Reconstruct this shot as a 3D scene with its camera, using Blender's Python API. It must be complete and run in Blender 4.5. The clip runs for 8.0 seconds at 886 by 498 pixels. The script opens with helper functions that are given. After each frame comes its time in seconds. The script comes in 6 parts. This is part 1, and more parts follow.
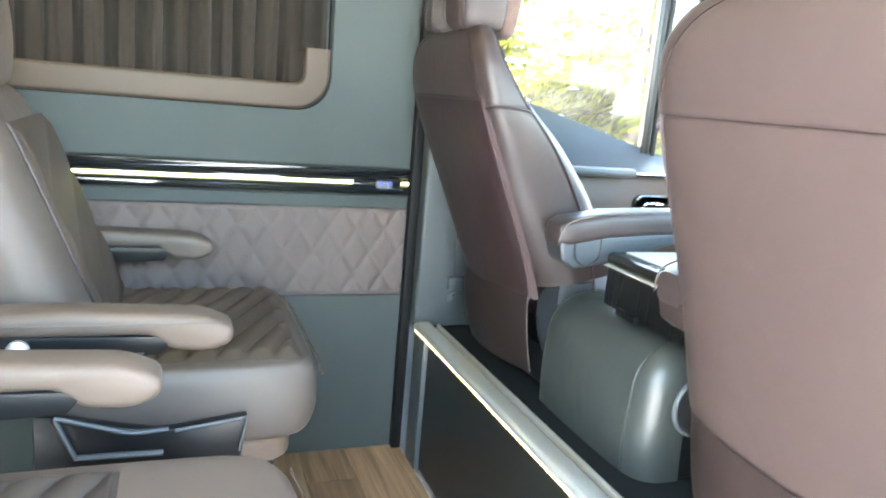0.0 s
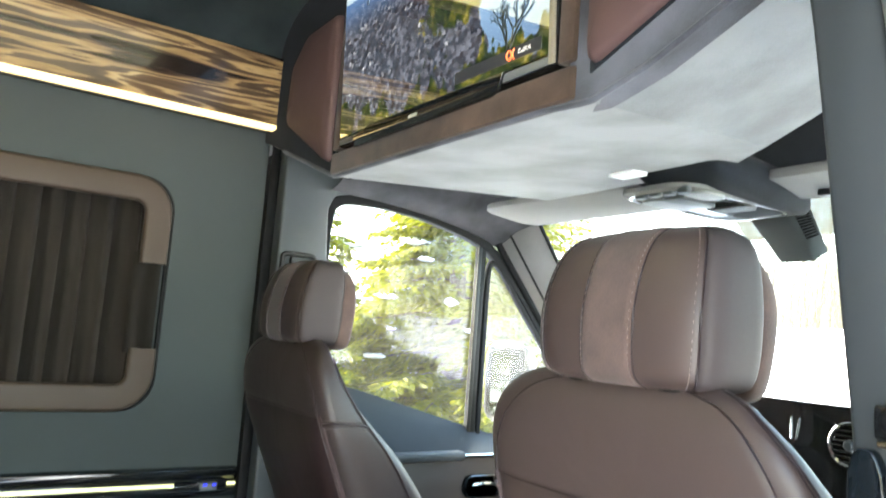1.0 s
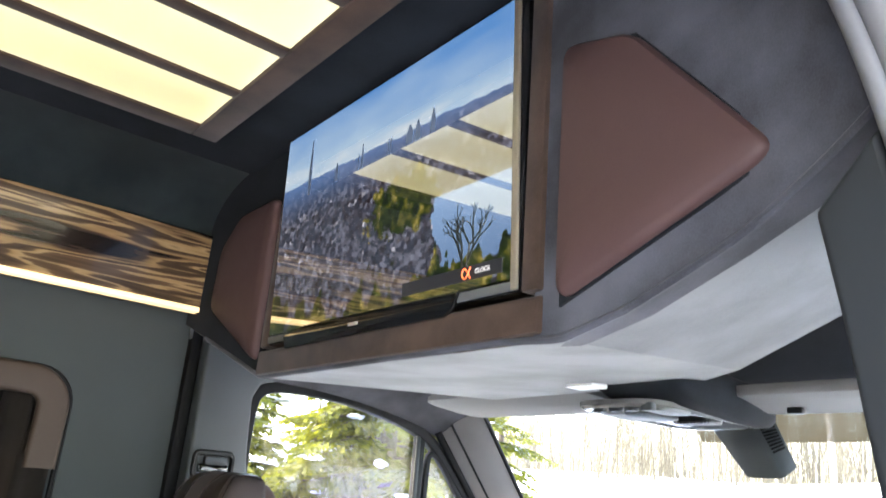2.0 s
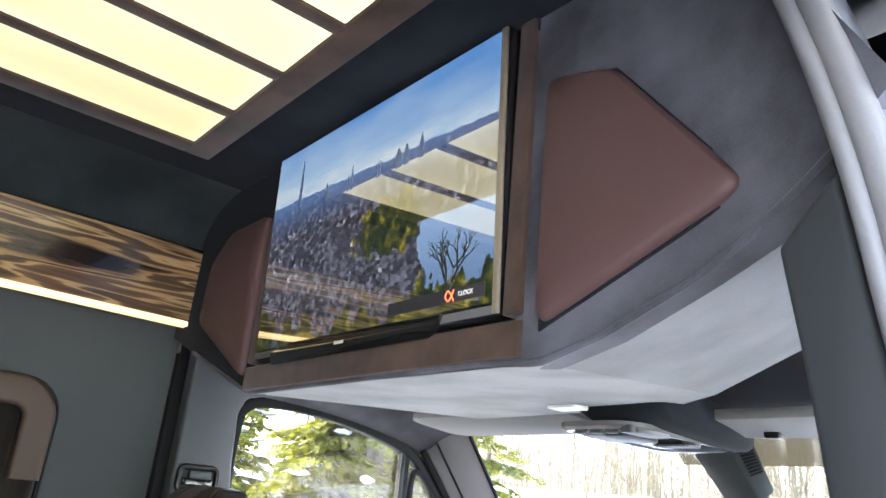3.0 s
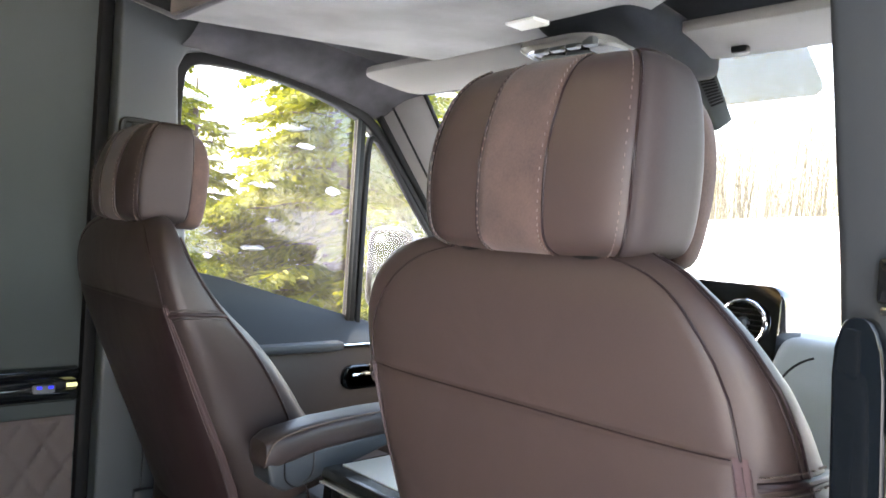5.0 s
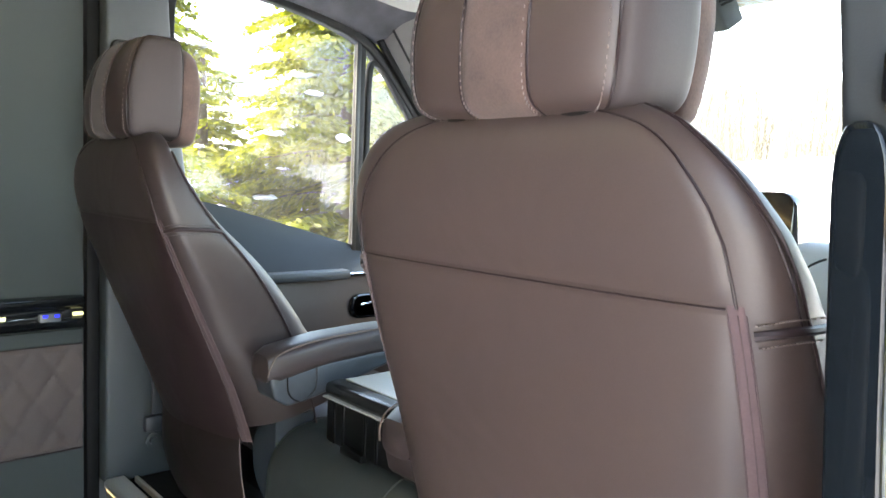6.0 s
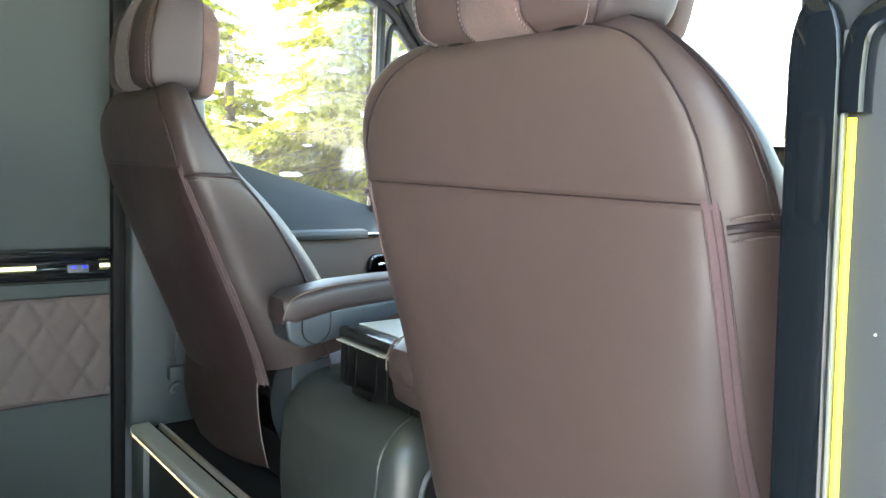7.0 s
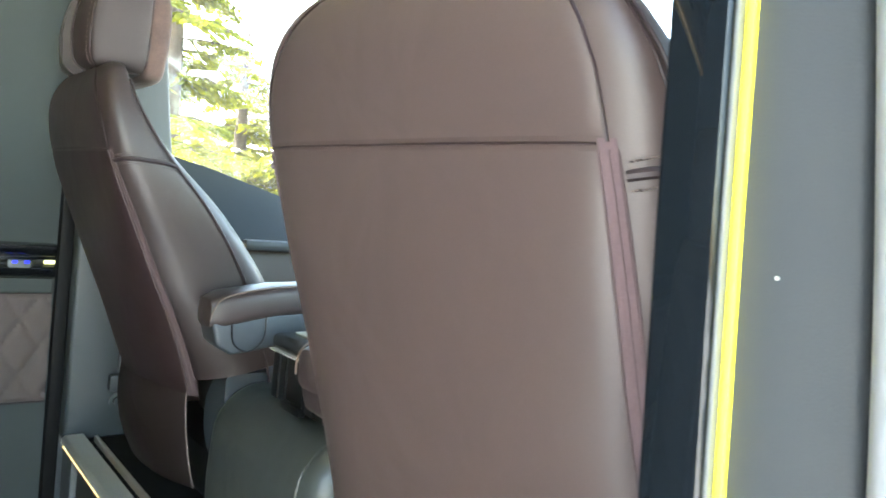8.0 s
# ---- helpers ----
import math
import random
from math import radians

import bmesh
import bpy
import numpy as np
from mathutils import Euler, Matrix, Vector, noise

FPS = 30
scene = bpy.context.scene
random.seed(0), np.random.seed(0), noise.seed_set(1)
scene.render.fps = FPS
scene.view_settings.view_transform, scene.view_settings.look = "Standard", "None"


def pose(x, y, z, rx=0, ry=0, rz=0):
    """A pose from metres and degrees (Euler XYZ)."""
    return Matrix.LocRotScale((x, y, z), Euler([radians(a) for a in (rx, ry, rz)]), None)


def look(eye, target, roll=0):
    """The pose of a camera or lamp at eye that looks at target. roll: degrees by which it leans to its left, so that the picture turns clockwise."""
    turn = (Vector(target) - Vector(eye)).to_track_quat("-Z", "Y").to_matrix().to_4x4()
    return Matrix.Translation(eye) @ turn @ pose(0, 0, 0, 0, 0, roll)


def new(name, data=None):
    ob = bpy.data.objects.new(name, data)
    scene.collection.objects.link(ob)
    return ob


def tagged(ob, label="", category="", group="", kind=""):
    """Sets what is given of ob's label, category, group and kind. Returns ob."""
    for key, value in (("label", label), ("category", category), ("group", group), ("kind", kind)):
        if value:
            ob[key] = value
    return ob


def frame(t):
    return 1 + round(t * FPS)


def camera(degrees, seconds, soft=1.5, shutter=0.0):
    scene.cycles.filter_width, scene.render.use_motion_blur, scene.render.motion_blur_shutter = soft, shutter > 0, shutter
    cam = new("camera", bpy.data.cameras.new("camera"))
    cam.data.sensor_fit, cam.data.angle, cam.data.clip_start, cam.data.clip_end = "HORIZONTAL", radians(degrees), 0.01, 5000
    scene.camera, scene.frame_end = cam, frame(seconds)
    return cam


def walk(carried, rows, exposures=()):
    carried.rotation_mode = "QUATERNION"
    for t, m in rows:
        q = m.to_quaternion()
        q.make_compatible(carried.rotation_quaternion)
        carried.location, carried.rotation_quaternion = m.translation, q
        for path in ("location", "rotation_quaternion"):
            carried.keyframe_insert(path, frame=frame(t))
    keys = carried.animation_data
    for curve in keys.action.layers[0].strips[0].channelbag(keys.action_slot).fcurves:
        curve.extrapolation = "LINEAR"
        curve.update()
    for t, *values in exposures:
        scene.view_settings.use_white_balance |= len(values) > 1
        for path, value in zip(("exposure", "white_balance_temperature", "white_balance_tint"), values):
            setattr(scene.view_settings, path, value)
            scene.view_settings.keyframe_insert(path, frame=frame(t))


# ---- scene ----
cam = camera(62.4, 8.0, shutter=0.2)
PATH = [
    (0, (0.97, -0.585, 0.981), (-0.859, 0.112, 0.573), 5.0),
    (0.2, (1.01, -0.591, 0.983), (-0.805, 0.202, 0.704), 5.0),
    (0.5, (1.025, -0.607, 1.026), (-0.752, 0.306, 0.946), 5.0),
    (0.6, (1.017, -0.633, 1.052), (-0.734, 0.332, 1.041), 5.2),
    (1, (0.974, -0.644, 1.151), (-0.683, 0.452, 1.382), 4.3),
    (1.5, (0.904, -0.607, 1.238), (-0.645, 0.579, 1.682), 3.6),
    (2, (0.868, -0.607, 1.286), (-0.629, 0.563, 1.911), 4.6),
    (2.2, (0.875, -0.615, 1.299), (-0.608, 0.54, 1.98), 5.0),
    (3.3, (0.894, -0.616, 1.273), (-0.573, 0.581, 1.917), 6.1),
    (3.5, (0.891, -0.602, 1.258), (-0.583, 0.626, 1.825), 6.1),
    (4, (0.878, -0.557, 1.21), (-0.607, 0.744, 1.527), 6.0),
    (4.5, (0.857, -0.533, 1.158), (-0.62, 0.812, 1.264), 4.8),
    (5, (0.831, -0.518, 1.121), (-0.63, 0.848, 1.085), 3.8),
    (5.2, (0.828, -0.512, 1.113), (-0.625, 0.86, 1.028), 3.2),
    (6.3, (0.838, -0.469, 1.027), (-0.655, 0.849, 0.843), 2.3),
    (6.5, (0.855, -0.468, 1.014), (-0.645, 0.842, 0.819), 2.3),
    (7, (0.876, -0.478, 0.997), (-0.646, 0.8, 0.78), 2.7),
    (7.5, (0.877, -0.467, 0.962), (-0.651, 0.806, 0.747), 4.0),
    (7.8, (0.871, -0.397, 0.943), (-0.684, 0.852, 0.8), 5.2),
    (8, (0.868, -0.335, 0.936), (-0.69, 0.916, 0.838), 5.8),
]
EXPOSURES = [(0, 6.02, 7150, 6), (0.5, 5.38, 7450, 1), (1.0, 4.5, 7350, 4), (1.5, 4.05, 7150, 11), (2.2, 3.9, 6900, 14), (3.5, 3.84, 6800, 15), (4.2, 3.99, 7450, 16), (5.0, 4.15, 7650, 16), (6.5, 4.72, 7400, 7), (7.2, 4.94, 7400, 4), (8.0, 4.92, 7350, 3)]
walk(cam, [(t, look(eye, target, roll)) for t, eye, target, roll in PATH], EXPOSURES)
# ---- world, sun, exposure ----
world = bpy.data.worlds.new("sky")
scene.world = world
world.use_nodes = True
wn = world.node_tree.nodes
wl = world.node_tree.links
sky = wn.new("ShaderNodeTexSky")
sky.sky_type = "NISHITA"
sky.sun_disc = False
sky.sun_elevation = radians(38)
sky.sun_rotation = radians(219)
sky.air_density, sky.dust_density = 1.2, 2.0
wl.new(sky.outputs[0], wn["Background"].inputs[0])
wn["Background"].inputs[1].default_value = 0.15
sun = new("sun", bpy.data.lights.new("sun", "SUN"))
sun.data.energy, sun.data.angle, sun.data.color = 2.2, radians(0.6), (1.0, 0.95, 0.87)
sun.matrix_world = look((0, 0, 20), (12.3, 15.2, 4.7))
# ---- materials ----
def mat(name, color, rough=0.6, metal=0.0, grain=300.0, bump=0.15, dist=0.0006, vary=0.12, stain=3.0, coat=0.0, sheen=0.0, spec=0.5, span=0.2, fine_part=0.35, crease=0.0):
    """A procedural surface: fine grain relief and colour that varies at two scales."""
    m = bpy.data.materials.new(name)
    m.use_nodes = True
    n, l = m.node_tree.nodes, m.node_tree.links
    b = n["Principled BSDF"]
    b.inputs["Roughness"].default_value, b.inputs["Metallic"].default_value = rough, metal
    b.inputs["Coat Weight"].default_value, b.inputs["Sheen Weight"].default_value = coat, sheen
    b.inputs["Specular IOR Level"].default_value = spec
    tc = n.new("ShaderNodeTexCoord")
    fine, wide = n.new("ShaderNodeTexNoise"), n.new("ShaderNodeTexNoise")
    fine.inputs["Scale"].default_value, wide.inputs["Scale"].default_value = grain, stain
    fine.inputs["Detail"].default_value, wide.inputs["Detail"].default_value = 3.0, 5.0
    for t in (fine, wide):
        l.new(tc.outputs["Object"], t.inputs["Vector"])
    mixer = n.new("ShaderNodeMath")
    mixer.operation = "MULTIPLY_ADD"
    l.new(wide.outputs["Fac"], mixer.inputs[0])
    mixer.inputs[1].default_value = 1.0 - fine_part
    sc = n.new("ShaderNodeMath")
    sc.operation = "MULTIPLY"
    l.new(fine.outputs["Fac"], sc.inputs[0])
    sc.inputs[1].default_value = fine_part
    l.new(sc.outputs[0], mixer.inputs[2])
    ramp = n.new("ShaderNodeValToRGB")
    e = ramp.color_ramp.elements
    e[0].position, e[1].position = 0.5 - span, 0.5 + span
    e[0].color = (*[c * (1 - vary) for c in color], 1)
    e[1].color = (*[min(1, c * (1 + vary)) for c in color], 1)
    l.new(mixer.outputs[0], ramp.inputs[0])
    l.new(ramp.outputs[0], b.inputs["Base Color"])
    if bump:
        bp = n.new("ShaderNodeBump")
        bp.inputs["Strength"].default_value, bp.inputs["Distance"].default_value = bump, dist
        l.new(fine.outputs["Fac"], bp.inputs["Height"])
        l.new(bp.outputs[0], b.inputs["Normal"])
    if crease:
        folds_tex, bp2 = n.new("ShaderNodeTexNoise"), n.new("ShaderNodeBump")
        folds_tex.inputs["Scale"].default_value, folds_tex.inputs["Detail"].default_value, folds_tex.inputs["Distortion"].default_value = 7.0, 2.5, 0.8
        l.new(tc.outputs["Object"], folds_tex.inputs["Vector"])
        bp2.inputs["Strength"].default_value, bp2.inputs["Distance"].default_value = crease, 0.012
        l.new(folds_tex.outputs["Fac"], bp2.inputs["Height"])
        l.new(bp.outputs[0], bp2.inputs["Normal"])
        l.new(bp2.outputs[0], b.inputs["Normal"])
    rr = n.new("ShaderNodeMapRange")
    rr.inputs[3].default_value, rr.inputs[4].default_value = max(0.01, rough - min(0.06, rough * 0.5)), min(1, rough + min(0.06, rough * 0.5))
    l.new(wide.outputs["Fac"], rr.inputs[0])
    l.new(rr.outputs[0], b.inputs["Roughness"])
    return m


def glow(name, color, strength):
    m = bpy.data.materials.new(name)
    m.use_nodes = True
    b = m.node_tree.nodes["Principled BSDF"]
    b.inputs["Base Color"].default_value = (*color, 1)
    b.inputs["Emission Color"].default_value = (*color, 1)
    b.inputs["Emission Strength"].default_value = strength
    return m


def glass(name, tint=(0.95, 0.97, 0.96), dust=0.0, shine=0.5):
    m = bpy.data.materials.new(name)
    m.use_nodes = True
    n, l = m.node_tree.nodes, m.node_tree.links
    n.remove(n["Principled BSDF"])
    clear, gloss, mix, fr = n.new("ShaderNodeBsdfTransparent"), n.new("ShaderNodeBsdfGlossy"), n.new("ShaderNodeMixShader"), n.new("ShaderNodeLayerWeight")
    clear.inputs[0].default_value = (*tint, 1)
    gloss.inputs["Roughness"].default_value = 0.02
    power, scale = n.new("ShaderNodeMath"), n.new("ShaderNodeMath")
    power.operation, scale.operation = "POWER", "MULTIPLY_ADD"
    fr.inputs[0].default_value = 0.5
    l.new(fr.outputs["Facing"], power.inputs[0])
    power.inputs[1].default_value = 4.0
    l.new(power.outputs[0], scale.inputs[0])
    scale.inputs[1].default_value, scale.inputs[2].default_value = shine, 0.06 * shine
    l.new(scale.outputs[0], mix.inputs[0])
    l.new(clear.outputs[0], mix.inputs[1])
    l.new(gloss.outputs[0], mix.inputs[2])
    film, veil = n.new("ShaderNodeMixShader"), n.new("ShaderNodeBsdfTranslucent")
    grime, span = n.new("ShaderNodeTexNoise"), n.new("ShaderNodeMapRange")
    grime.inputs["Scale"].default_value, grime.inputs["Detail"].default_value = 4.0, 6.0
    l.new(grime.outputs["Fac"], span.inputs[0])
    span.inputs[1].default_value, span.inputs[2].default_value = 0.3, 0.7
    span.inputs[3].default_value, span.inputs[4].default_value = dust * 0.4, dust * 1.6
    veil.inputs[0].default_value = (0.85, 0.85, 0.82, 1)
    l.new(span.outputs[0], film.inputs[0])
    l.new(mix.outputs[0], film.inputs[1])
    l.new(veil.outputs[0], film.inputs[2])
    l.new(film.outputs[0], n["Material Output"].inputs[0])
    return m


WALL = mat("grey_wall_cloth", (0.044, 0.051, 0.050), 0.8, grain=900, bump=0.25, vary=0.10, spec=0.15)
SUEDE = mat("grey_suede", (0.112, 0.118, 0.123), 0.95, grain=420, bump=0.3, vary=0.36, stain=5, sheen=0.2, span=0.11, spec=0.15, fine_part=0.15)
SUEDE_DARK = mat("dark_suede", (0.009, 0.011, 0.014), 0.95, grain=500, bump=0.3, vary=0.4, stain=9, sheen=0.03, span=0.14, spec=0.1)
# Dark suede lightened: door light on the wing and an edge highlight, as colour
SUEDE_LIT = mat("lit_dark_suede", (0.054, 0.056, 0.067), 0.95, grain=500, bump=0.3, vary=0.6, stain=6, sheen=0.15, span=0.12, spec=0.15, fine_part=0.12)
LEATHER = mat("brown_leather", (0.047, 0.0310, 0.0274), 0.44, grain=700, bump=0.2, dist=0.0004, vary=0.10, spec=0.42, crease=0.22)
# Brown hide with the driver's side shade put in its colour; armrests too
LEATHER_SHADED = mat("shaded_brown_leather", (0.0275, 0.0183, 0.0172), 0.44, grain=700, bump=0.2, dist=0.0004, vary=0.10, spec=0.42, crease=0.22)
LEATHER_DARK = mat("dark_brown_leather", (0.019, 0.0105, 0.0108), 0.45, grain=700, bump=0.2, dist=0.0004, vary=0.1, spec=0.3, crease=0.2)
TAUPE = mat("taupe_leather", (0.074, 0.057, 0.048), 0.50, grain=700, bump=0.2, dist=0.0004, vary=0.12, stain=7, spec=0.27, crease=0.35)
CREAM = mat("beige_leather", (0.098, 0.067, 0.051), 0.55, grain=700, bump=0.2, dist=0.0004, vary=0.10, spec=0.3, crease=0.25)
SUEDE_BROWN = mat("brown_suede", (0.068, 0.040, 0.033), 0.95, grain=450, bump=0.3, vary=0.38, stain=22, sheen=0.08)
SUEDE_ROSE = mat("rose_suede", (0.076, 0.046, 0.048), 0.95, grain=450, bump=0.3, vary=0.18, stain=14, sheen=0.1)
# Rose suede with the driver's seat shade in its colour; seams use it too
ROSE_SHADED = mat("shaded_rose_suede", (0.052, 0.030, 0.030), 0.95, grain=450, bump=0.3, vary=0.18, stain=14, sheen=0.1)
SUEDE_LILAC = mat("mid_grey_suede", (0.066, 0.066, 0.075), 0.95, grain=500, bump=0.3, vary=0.4, stain=9, sheen=0.15, spec=0.15, span=0.14, fine_part=0.15)
SUEDE_TEAL = mat("grey_green_suede", (0.036, 0.046, 0.047), 0.95, grain=500, bump=0.3, vary=0.3, stain=5, sheen=0.12, spec=0.15, span=0.14, fine_part=0.15)
MAROON = mat("maroon_leather", (0.068, 0.038, 0.036), 0.55, grain=600, bump=0.2, vary=0.1, spec=0.25, crease=0.2)
WOODEDGE = mat("brown_suede_trim", (0.047, 0.029, 0.021), 0.9, grain=400, bump=0.3, vary=0.4, stain=11, sheen=0.12, span=0.13, spec=0.15, fine_part=0.15)
BLACKGLOSS = mat("black_lacquer", (0.006, 0.007, 0.008), 0.06, grain=60, bump=0.0, vary=0.2, coat=0.6)
POSTBLACK = mat("deep_black_lacquer", (0.004, 0.0055, 0.007), 0.03, grain=60, bump=0.0, vary=0.2, spec=0.27)
CASEBLACK = mat("case_black_plastic", (0.004, 0.0042, 0.0045), 0.28, grain=400, bump=0.2, vary=0.2, spec=0.2)
BLACK = mat("black_plastic", (0.006, 0.0063, 0.0068), 0.38, grain=900, bump=0.25, vary=0.2, spec=0.25)
BLACKLEATHER = mat("black_leather", (0.012, 0.0135, 0.013), 0.36, grain=600, bump=0.25, vary=0.12, spec=0.2)
BOXLEATHER = mat("grained_black_leather", (0.033, 0.0365, 0.034), 0.36, grain=650, bump=0.3, vary=0.14, crease=0.25)
PLASTIC = mat("blue_grey_plastic", (0.039, 0.0455, 0.049), 0.5, grain=900, bump=0.2, vary=0.06)
DASHGREY = mat("pale_grey_dash_plastic", (0.215, 0.222, 0.215), 0.5, grain=900, bump=0.2, vary=0.06)
PILLARGREY = mat("grey_pillar_cover", (0.17, 0.163, 0.158), 0.7, grain=900, bump=0.2, vary=0.12, stain=12)
VISORCLOTH = mat("grey_visor_cloth", (0.165, 0.161, 0.153), 0.85, grain=900, bump=0.2, vary=0.07)
PLASTIC_DK = mat("dark_grey_plastic", (0.026, 0.031, 0.036), 0.5, grain=900, bump=0.2, vary=0.08)
DOORTRIM = mat("dark_blue_grey_trim", (0.015, 0.0185, 0.0215), 0.55, grain=900, bump=0.25, vary=0.08, spec=0.3)
TRIMGREY = mat("mid_grey_plastic", (0.085, 0.088, 0.088), 0.45, grain=900, bump=0.2, vary=0.08)
LINER = mat("light_grey_headliner", (0.36, 0.36, 0.345), 0.85, grain=900, bump=0.2, vary=0.06)
PAINT = mat("grey_body_paint", (0.16, 0.17, 0.19), 0.35, grain=50, bump=0.0, vary=0.05, coat=0.4)
RUBBER = mat("grey_rubber", (0.16, 0.163, 0.170), 0.55, grain=400, bump=0.15, vary=0.08)
RUBBERBLACK = mat("black_rubber", (0.0045, 0.0047, 0.0052), 0.6, grain=400, bump=0.15, vary=0.1, spec=0.15)
STEEL = mat("brushed_aluminium", (0.72, 0.70, 0.64), 0.42, 0.75, grain=250, bump=0.1, vary=0.1)
CHROME = mat("chrome", (0.75, 0.76, 0.78), 0.08, 1.0, grain=30, bump=0.0, vary=0.04)
THREAD = mat("pale_thread", (0.13, 0.098, 0.088), 0.8, grain=900, bump=0.1, vary=0.1)
CARPET = mat("black_carpet", (0.012, 0.013, 0.013), 0.95, grain=1200, bump=0.5, vary=0.3, spec=0.1)
CURTAIN = mat("grey_brown_curtain", (0.027, 0.0225, 0.019), 0.85, grain=1500, bump=0.3, vary=0.12, stain=8, sheen=0.1, spec=0.1)
SNOW = mat("snow", (0.82, 0.84, 0.87), 0.7, grain=8, bump=0.4, dist=0.05, vary=0.06, stain=0.3)
BARK = mat("bark", (0.07, 0.052, 0.04), 0.9, grain=25, bump=0.6, dist=0.02, vary=0.35, stain=3)
TWIGS = mat("bare_twigs", (0.080, 0.070, 0.046), 0.9, grain=3, bump=0.0, vary=0.35)
HUTRED = mat("red_hut_boards", (0.07, 0.022, 0.016), 0.8, grain=60, bump=0.3, dist=0.004, vary=0.25)
LED_WARM = glow("warm_led", (1.0, 0.74, 0.36), 0.115)
LED_YELLOW = glow("yellow_led", (0.95, 0.86, 0.04), 0.085)
LED_BLUE = glow("blue_led", (0.012, 0.025, 1.0), 0.07)
LED_WHITE = glow("white_led", (0.96, 0.98, 0.46), 0.055)
GLASS = glass("dusty_glass", dust=0.005)
DOORGLASS = glass("door_glass", tint=(0.86, 0.88, 0.87), dust=0.0015, shine=0.08)
SCREENGLASS = glass("windscreen_glass", dust=0.008)


def shade_film():
    """Fine printed dots that let some daylight through."""
    m = bpy.data.materials.new("dotted_shade_film")
    m.use_nodes = True
    n, l = m.node_tree.nodes, m.node_tree.links
    b, tr, mix = n["Principled BSDF"], n.new("ShaderNodeBsdfTranslucent"), n.new("ShaderNodeMixShader")
    b.inputs["Base Color"].default_value = (0.12, 0.09, 0.055, 1)
    b.inputs["Roughness"].default_value = 0.9
    tr.inputs[0].default_value = (0.085, 0.06, 0.03, 1)
    mix.inputs[0].default_value = 0.5
    l.new(b.outputs[0], mix.inputs[1])
    l.new(tr.outputs[0], mix.inputs[2])
    l.new(mix.outputs[0], n["Material Output"].inputs[0])
    return m


SHADEFILM = shade_film()
BEIGE = mat("beige_surround_leather", (0.050, 0.035, 0.026), 0.5, grain=700, bump=0.2, dist=0.0004, vary=0.1, spec=0.2)


def needles():
    m = bpy.data.materials.new("spruce_needles")
    m.use_nodes = True
    n, l = m.node_tree.nodes, m.node_tree.links
    b = n["Principled BSDF"]
    b.inputs["Roughness"].default_value = 0.6
    g = n.new("ShaderNodeNewGeometry")
    r = n.new("ShaderNodeValToRGB")
    e = r.color_ramp.elements
    e[0].color, e[1].color = (0.066, 0.084, 0.004, 1), (0.205, 0.210, 0.008, 1)
    l.new(g.outputs["Random Per Island"], r.inputs[0])
    l.new(r.outputs[0], b.inputs["Base Color"])
    tr, mix = n.new("ShaderNodeBsdfTranslucent"), n.new("ShaderNodeMixShader")
    l.new(r.outputs[0], tr.inputs[0])
    mix.inputs[0].default_value = 0.6
    l.new(b.outputs[0], mix.inputs[1])
    l.new(tr.outputs[0], mix.inputs[2])
    l.new(mix.outputs[0], n["Material Output"].inputs[0])
    return m


NEEDLES = needles()


def veneer():
    """Lacquered slab veneer: cream sapwood bands that run lengthwise between dark heartwood."""
    m = bpy.data.materials.new("lacquered_veneer")
    m.use_nodes = True
    n, l = m.node_tree.nodes, m.node_tree.links
    b = n["Principled BSDF"]
    b.inputs["Roughness"].default_value = 0.12
    b.inputs["Coat Weight"].default_value = 0.5
    tc, mp, ns, wv = n.new("ShaderNodeTexCoord"), n.new("ShaderNodeMapping"), n.new("ShaderNodeTexNoise"), n.new("ShaderNodeTexNoise")
    mp.inputs["Scale"].default_value = (4, 1.15, 15)
    l.new(tc.outputs["Object"], mp.inputs[0])
    ns.inputs["Scale"].default_value, ns.inputs["Detail"].default_value, ns.inputs["Distortion"].default_value = 1.0, 3.0, 0.45
    l.new(mp.outputs[0], ns.inputs["Vector"])
    mp2 = n.new("ShaderNodeMapping")
    mp2.inputs["Scale"].default_value = (10, 5, 110)
    l.new(tc.outputs["Object"], mp2.inputs[0])
    wv.inputs["Scale"].default_value, wv.inputs["Detail"].default_value = 1.0, 4.0
    l.new(mp2.outputs[0], wv.inputs["Vector"])
    add = n.new("ShaderNodeMath")
    add.operation = "MULTIPLY_ADD"
    l.new(wv.outputs["Fac"], add.inputs[0])
    add.inputs[1].default_value = 0.09
    l.new(ns.outputs["Fac"], add.inputs[2])
    r = n.new("ShaderNodeValToRGB")
    r.color_ramp.elements[0].color, r.color_ramp.elements[0].position = (0.012, 0.008, 0.006, 1), 0.40
    r.color_ramp.elements[1].color, r.color_ramp.elements[1].position = (0.035, 0.02, 0.012, 1), 0.90
    for p, c in ((0.46, (0.045, 0.026, 0.017, 1)), (0.475, (0.20, 0.12, 0.056, 1)), (0.505, (0.30, 0.19, 0.088, 1)), (0.515, (0.085, 0.052, 0.030, 1)), (0.55, (0.055, 0.034, 0.022, 1)), (0.575, (0.10, 0.062, 0.036, 1)), (0.583, (0.32, 0.20, 0.09, 1)), (0.598, (0.36, 0.24, 0.12, 1)), (0.606, (0.12, 0.072, 0.040, 1)), (0.65, (0.06, 0.036, 0.022, 1)), (0.67, (0.13, 0.08, 0.045, 1)), (0.68, (0.32, 0.20, 0.095, 1)), (0.73, (0.18, 0.11, 0.055, 1)), (0.76, (0.05, 0.03, 0.018, 1))):
        el = r.color_ramp.elements.new(p)
        el.color = c
    l.new(add.outputs[0], r.inputs[0])
    l.new(r.outputs[0], b.inputs["Base Color"])
    return m


VENEER = veneer()


